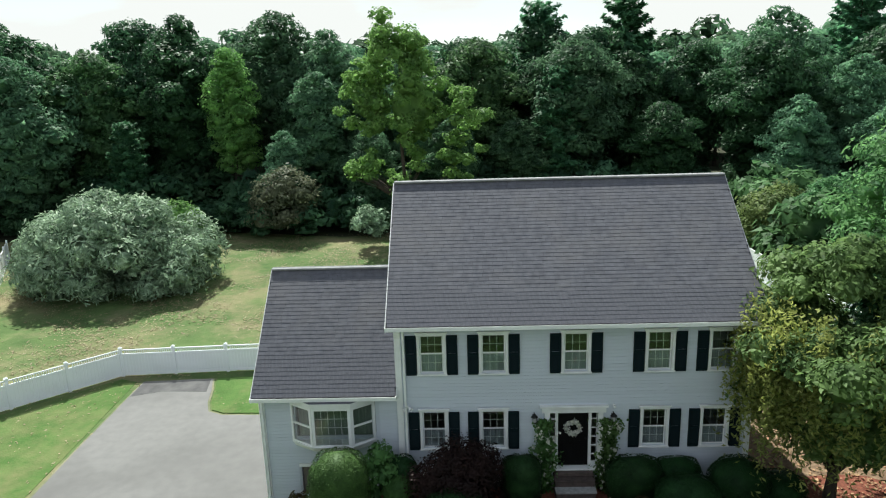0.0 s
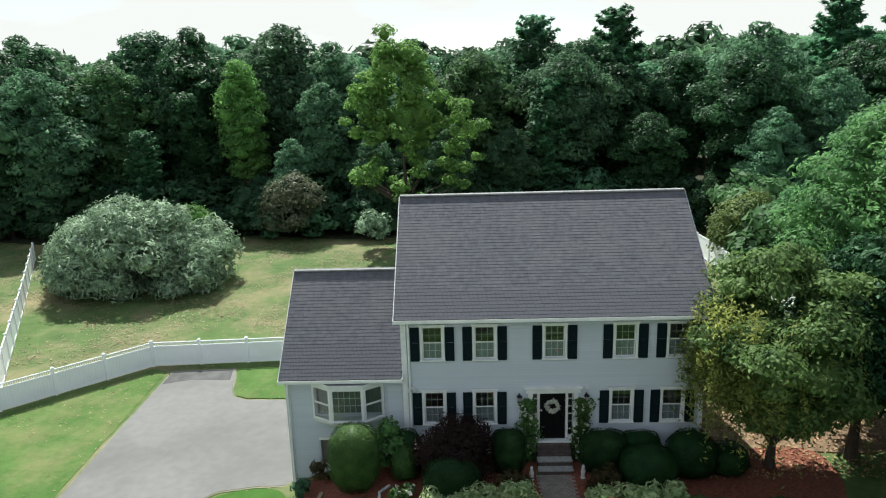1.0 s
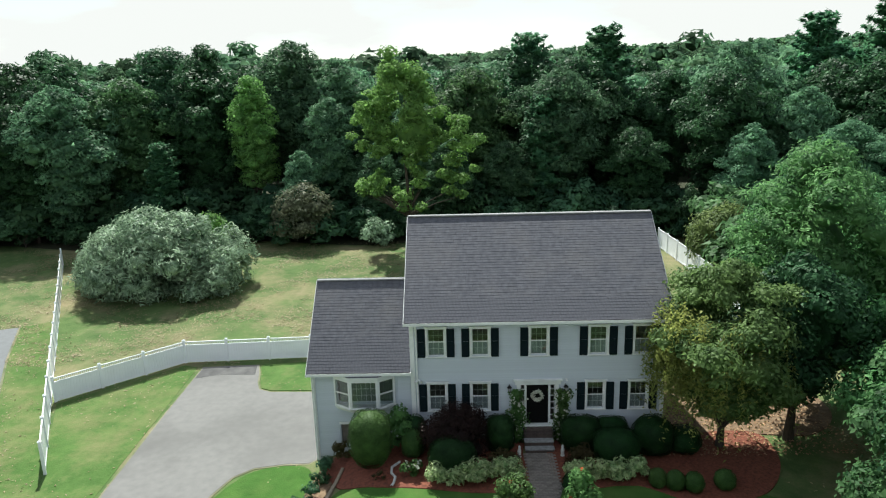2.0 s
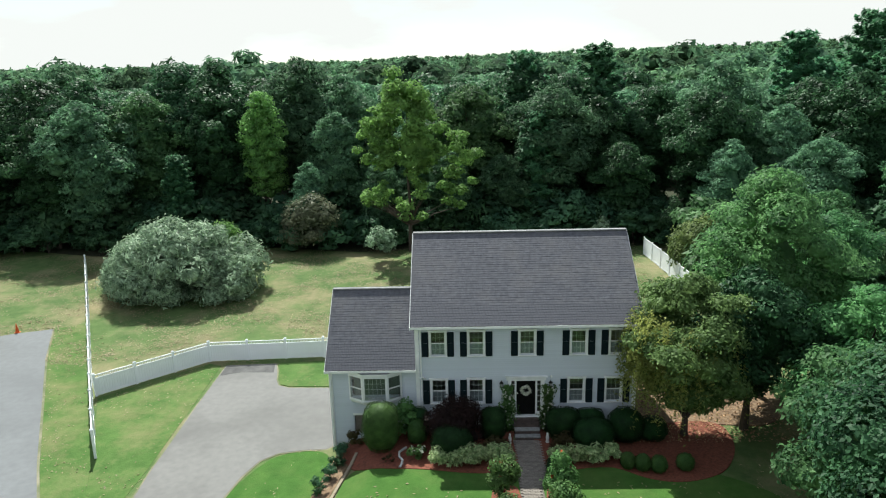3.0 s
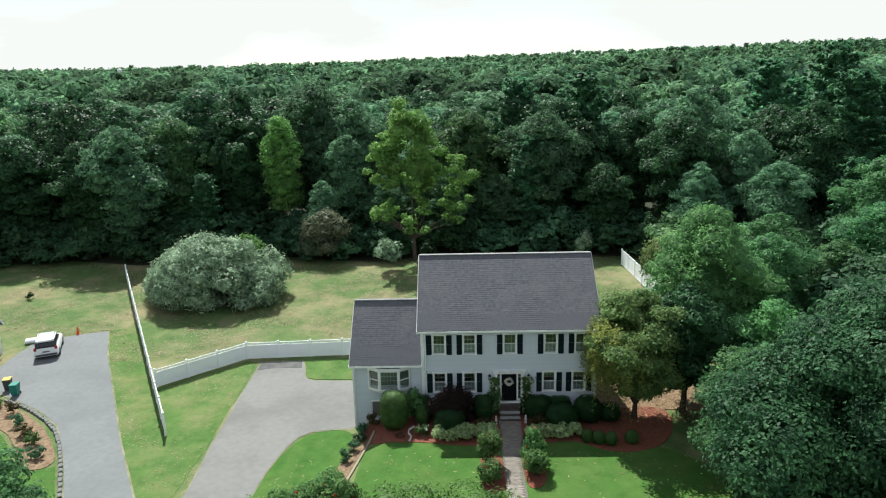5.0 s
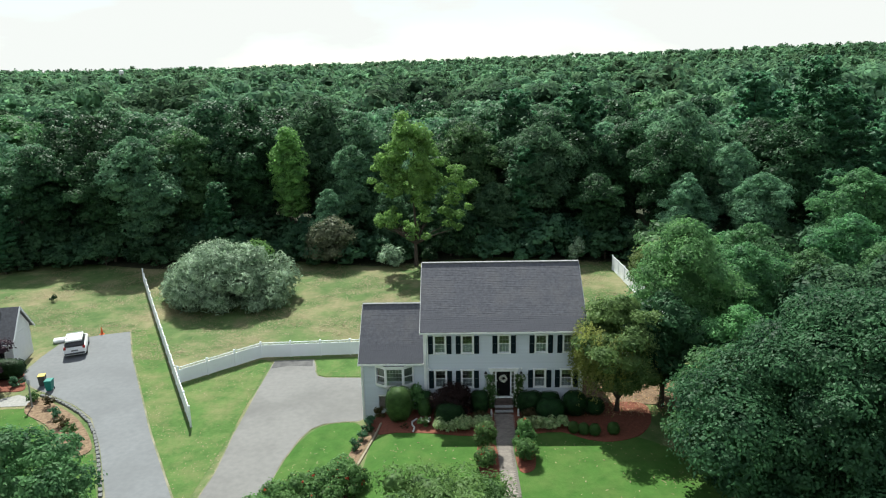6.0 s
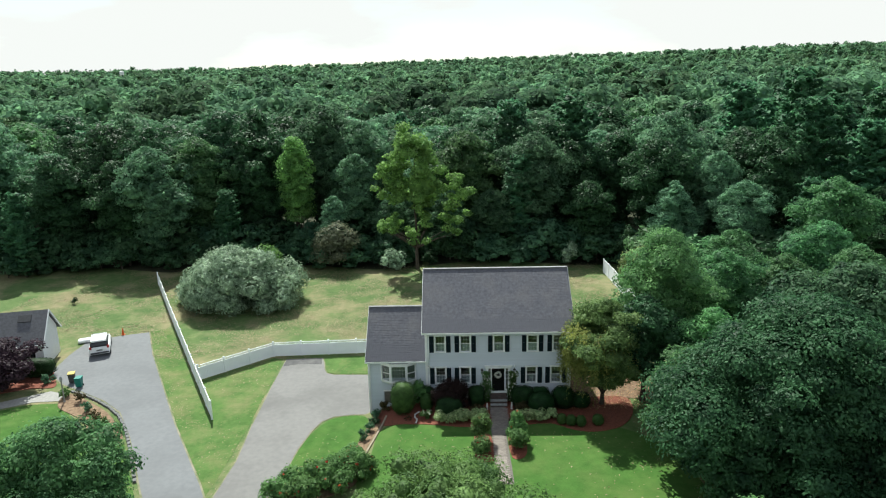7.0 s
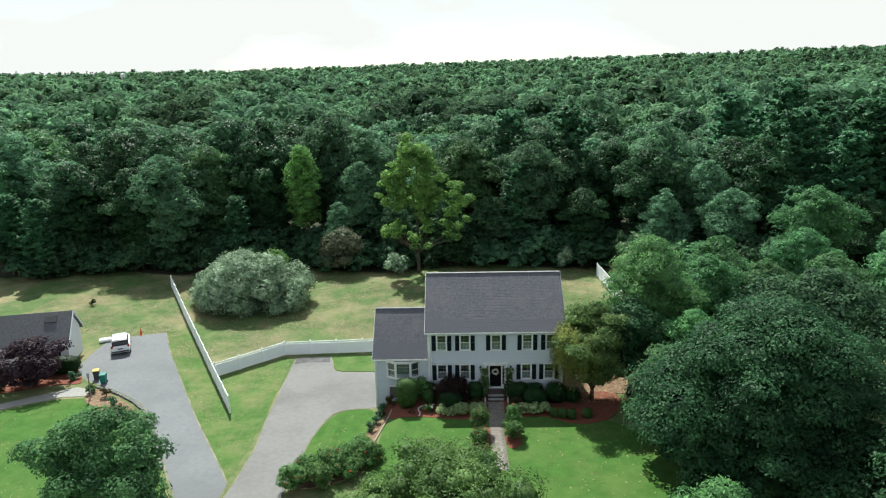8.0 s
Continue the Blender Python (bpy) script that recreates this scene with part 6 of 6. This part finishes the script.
loose("japanese_maple", "dark red laceleaf maple in the front bed", (2.25, -1.35), (1.45, 1.1, 1.25), 40, 0.09, 300, L_REDMAPLE, 81, "tree", stems=True)
loose("shrub", "leafy green shrub between window and corner", (-0.15, -0.75), (0.75, 0.6, 1.15), 16, 0.16, 110, L_ROSE, 82)
loose("shrub", "low bronze-green spreading shrub by the steps", (4.15, -2.0), (0.75, 0.5, 0.45), 14, 0.1, 220, L_BROWNISH, 83)
loose("shrub", "low olive-green spreading shrub beside the walk", (7.15, -2.0), (0.8, 0.6, 0.55), 14, 0.1, 220, L_BROWNISH, 84)
loose("shrub", "small brownish shrub beside the basement window", (-2.75, -0.6), (0.45, 0.4, 0.55), 10, 0.1, 220, L_BROWNISH, 85)
loose("white_flower_shrub", "green shrub with large white blossoms in mulch", (0.35, -2.55), (0.55, 0.45, 0.38), 10, 0.14, 150, L_ROSE, 86, "shrub", flowers=(3, L_WHITEFLOWER, 0.2))
loose("shrub", "thin grassy clump in the mulch bed", (-0.95, -2.75), (0.45, 0.35, 0.22), 8, 0.16, 150, L_BROWNISH, 87, aspect=0.15)
for i, (x, y, sc) in enumerate(((1.45, -3.05, 1.0), (2.15, -3.2, 0.9), (2.85, -3.1, 1.1), (3.6, -2.95, 1.05), (4.3, -2.85, 1.0), (7.0, -3.0, 0.95), (7.7, -2.95, 1.0), (8.5, -3.0, 1.0), (9.3, -2.85, 0.9))):
    tagged(loose("variegated_shrub", "low cream and green variegated shrub in bed", (x, y), (0.66 * sc, 0.52 * sc, 0.50 * sc), 16, 0.2, 130, L_HOSTA, 90 + i, aspect=0.3), group="variegated shrubs")
for i, (x, y, h) in enumerate(((4.3, -5.6, 1.0), (4.25, -7.2, 0.62), (6.65, -5.5, 1.02), (6.6, -6.6, 0.75))):
    loose("rose_bush", "leafy rose bush with coral red blossoms beside the walk", (x, y), (0.72, 0.7, h * 1.1), 24, 0.13, 150, L_ROSE, 101 + i, flowers=(6, L_CORAL, 0.11))
for i, (x, y, r) in enumerate(((-4.2, -7.4, 0.8), (-4.9, -8.4, 1.1), (-6.1, -9.3, 1.2), (-3.5, -8.8, 1.1), (-7.4, -10.2, 1.1), (-5.0, -10.0, 1.2), (-6.6, -11.3, 1.2), (-8.2, -11.6, 1.0))):
    loose("rose_bush", "rambling rose bush with coral blossoms beside the driveway", (x, y), (r * 1.1, r, 0.9), 24, 0.15, 100, L_ROSE, 111 + i, flowers=(9, L_CORAL, 0.12))
for i, (x, y) in enumerate(((-3.35, -1.1), (-3.45, -2.0), (-3.7, -3.0), (-3.9, -3.9), (-4.2, -5.9))):
    loose("border_plant", "low pale green border plant on the soil strip", (x, y), (0.5, 0.5, 0.4), 10, 0.14, 150, L_HOSTA if i == 4 else L_SHRUB, 121 + i, "plant", aspect=0.35)
for i, (x, y) in enumerate(((-26.2, 0.6), (-24.9, -0.6), (-23.8, -1.7), (-22.6, -3.2), (-27.6, 2.3), (-29.4, 3.2), (-32.4, 6.0), (-37.5, 3.6), (-40.5, 3.2))):
    loose("border_plant", "mounded border plant along the driveway edge", (x, y), (0.6, 0.6, 0.45), 10, 0.2, 60, (L_SHRUB, L_BROWNISH, L_ROSE)[i % 3], 131 + i, "plant")
loose("shrub", "small round dark shrub alone on the lawn", (-41.6, 27.0), (0.55, 0.5, 0.4), 8, 0.2, 60, L_YEW, 141)
# particular shrubs at the wood's edge
loose("shrub", "dark shrub with greyish seed heads at the wood's edge", (-13.5, 39.6), (3.1, 2.2, 3.3), 28, 0.3, 22, L_GREYBRUSH, 142)
loose("shrub", "yellow-green shrub at the wood's edge", (-22.7, 37.9), (2.9, 2.0, 2.1), 22, 0.3, 24, L_LIME, 143)
loose("shrub", "silvery shrub at the wood's edge", (-5.6, 38.6), (2.2, 1.4, 1.5), 18, 0.26, 28, L_SILVER, 144)
loose("shrub", "pale grey-green shrub behind the roof", (5.3, 42.5), (1.5, 1.3, 2.4), 16, 0.28, 26, L_GREYBRUSH, 145)
loose("shrub", "silvery shrub at the end of the fence", (17.2, 38.5), (1.2, 1.0, 1.9), 14, 0.26, 30, L_SILVER, 146)
loose("shrub", "yellowish shrub beside the white fence", (23.8, 27.5), (2.9, 2.5, 2.8), 30, 0.28, 34, L_WILLOW, 147)
loose("arborvitae", "slim conical arborvitae by the fence end", (24.3, 37.6), (1.1, 1.1, 3.3), 16, 0.24, 40, L_SHRUB, 148)


def climber(x, label, seed):
    """A climbing plant with white flowers on the door post."""
    rg = np.random.default_rng(seed)
    e = new("climbing_plant")
    n = 2600
    z = rg.uniform(-0.5, 1.95, n)
    wd = 0.26 + 0.1 * np.sin(z * 3 + seed)
    P = np.stack([rg.normal(size=n) * wd * 0.6, rg.normal(size=n) * 0.1 - 0.16, z], 1)
    V, Q = leaf_cloud(P, unit(rg.normal(size=(n, 3)) + np.array([0, -0.8, 0.4])), 0.12, 0.07, rg)
    link("foliage", tri_mesh("foliage", V, Q, L_ROSE), e)
    link("stem", many_tubes("stem", [([(0, -0.1, -0.1), (0.05, -0.12, 0.8), (-0.04, -0.1, 1.9)], [0.02, 0.015, 0.008])], M_BARK, 5), e)
    m = 56
    fp = np.repeat(np.stack([rg.normal(size=m) * 0.2, rg.normal(size=m) * 0.05 - 0.28, rg.uniform(-0.3, 1.9, m)], 1), 5, 0) + rg.normal(size=(m * 5, 3)) * 0.02
    V, Q = leaf_cloud(fp, unit(rg.normal(size=(m * 5, 3)) * 0.5 + np.array([0, -1, 0.4])), 0.07, 0.06, rg)
    tagged(link("flowers", tri_mesh("flowers", V, Q, L_WHITEFLOWER), e, "small white blossoms"), kind="stuff")
    e.matrix_basis = pose(x, 0.0, gz(x, -0.2) + 0.5)
    tagged(e, label, "plant")


climber(4.78, "climbing plant with white flowers beside the door", 151)
climber(6.78, "bushy climbing plant with white flowers beside the door", 152)

# fallen leaves and grass blades
rg = np.random.default_rng(160)
n = 2600
xs, ys = rg.uniform(11, 19, n), rg.uniform(-1.5, 7, n)
V, Q = leaf_cloud(np.stack([xs, ys, ground_z(xs, ys) + 0.075], 1), unit(rg.normal(size=(n, 3)) * 0.3 + np.array([0, 0, 1])), 0.11, 0.08, rg)
tagged(link("fallen_leaves", tri_mesh("fallen_leaves", V, Q, material("dry_leaf", (0.42, 0.27, 0.15), 0.9, (0.22, 0.12, 0.07), scale=3, island=0.3))), "scattered dry brown fallen leaves", "leaves", "", "stuff")


def inside(px, py, poly):
    """Which of the points lie within the outline."""
    hit = np.zeros(len(px), bool)
    for (ax, ay), (bx, by) in zip(poly, poly[1:] + poly[:1]):
        if ay != by:
            hit ^= ((ay > py) != (by > py)) & (px < (bx - ax) * (py - ay) / (by - ay) + ax)
    return hit


def tufts(name, label, n, box, avoid, mat, size, seed, patchy):
    """Tufts of grass scattered over a lawn, thicker in patches."""
    rg = np.random.default_rng(seed)
    x, y = rg.uniform(box[0], box[1], n), rg.uniform(box[2], box[3], n)
    tone = np.sin(x * 0.55 + 1.3 * np.sin(y * 0.33)) * np.sin(y * 0.47 + 1.1 * np.sin(x * 0.29)) + 0.5 * np.sin(x * 1.7 + y * 0.9) * np.sin(y * 1.3 - x * 0.6)
    keep = tone * patchy + rg.normal(size=n) * 0.35 > 0.1
    for poly in avoid:
        keep &= ~inside(x, y, poly)
    x, y = x[keep], y[keep]
    P = np.stack([x, y, ground_z(x, y) + 0.035], 1)
    V, Q = leaf_cloud(P, unit(rg.normal(size=P.shape) * 0.15 + np.array([0, 0, 1])), size, size * 0.4, rg)
    tagged(link(name, tri_mesh(name, V, Q, mat)), label, "grass", "", "stuff")


HOUSE_AREA = [(-4.4, -0.4), (11.4, -0.4), (11.4, 8.4), (0.3, 8.4), (-4.4, 6.8)]
BEDS = [(-3.4, 0), (-3.0, -3.4), (5.0, -3.9), (5.0, -10.5), (6.2, -10.5), (6.3, -3.6), (12.4, -4.6), (15.6, -3), (15.6, 8), (11, 8), (11, 0)]
AREAS = [DRIVE, DRIVE_2, HOUSE_AREA, BEDS, [(-48, -3), (-28, 3), (-31, 9), (-36, 18), (-48, 18)]]
L_STRAW = leaf_material("straw_tufts", (0.33, 0.27, 0.17), (0.20, 0.17, 0.09), scale=0.4, obj=0.0, glow=0.2)
tufts("straw_grass", "dry straw-coloured grass in patches on the lawns", 30000, (-48, 21, -13, 40), AREAS + [[(-8.6, -12), (-4, 0), (-2.6, -3), (14.5, -4), (17, -9), (16, -16), (-8, -16)]], L_STRAW, 0.13, 172, 1.0)
tufts("dry_grass", "dry tan grass in patches on the back lawn", 60000, (-48, 21, 11, 40), AREAS, L_STRAW, 0.17, 174, 1.0)

tufts("lawn_flecks", "scattered pale flecks of dry grass on the front lawn", 900, (-3, 16, -16, -4.5), [[(3.6, -4), (7.3, -4), (7.3, -11), (3.6, -11)]], L_STRAW, 0.15, 176, 0.5)


# ---- repeated small pieces of the house ----
clapboards(wall, HX0 + 0.17, HX1 - 0.15, SILL + 0.01, 5.68, 0.019, casings)
clapboards(garage_wall, GX0 + 0.13, GX1 - 0.02, -0.5, 3.32, GY0 - 0.001, [(-3.0, -0.28, 1.78, 3.5), (-2.92, -1.54, -0.1, 1.03)])
rs = np.random.default_rng(9)
shingle_slope(roof, ROOF_X0, ROOF_X1, EAVE_Y, EAVE_Z, RIDGE_Y, RIDGE_Z, 300, rs)
shingle_slope(g_roof, -4.14, 0.31, -0.24, 3.5, 3.26, 6.59, 150, rs)
paver = raw("paver", [(0, 0, 0), (0.2, 0, 0), (0.2, 0.1, 0), (0, 0.1, 0), (0.004, 0.004, 0.03), (0.196, 0.004, 0.03), (0.196, 0.096, 0.03), (0.004, 0.096, 0.03)], [(4, 5, 6, 7), (0, 1, 5, 4), (1, 2, 6, 5), (2, 3, 7, 6), (3, 0, 4, 7)], M_PAVER)
pv, pf, made, y, row = [], [], 0, -1.12, 0
while y > -10.3:
    s = float(smooth01((-y - 3.0) / 1.8))
    xa, xb = 5.0 + 0.0 * s, 6.42 - 0.40 * s
    x = xa + (0.1 if row % 2 else 0.0)
    while x + 0.2 <= xb:
        m = pose(x + rs.uniform(-0.003, 0.003), y - 0.1, gz(x, y) + 0.028 + rs.uniform(-0.002, 0.003), 0, 0, rs.uniform(-0.8, 0.8))
        if made < 300:
            ob = link("paver", paver, walk_bed)
            ob.matrix_basis = m
            made += 1
        else:
            k = len(pv)
            pv += [m @ v.co for v in paver.vertices]
            pf += [tuple(i + k for i in p.vertices) for p in paver.polygons]
        x += 0.207
    y -= 0.106
    row += 1
tagged(link("paver_courses", raw("paver_courses", pv, pf, M_PAVER), walk_bed), "", "", "", "stuff")
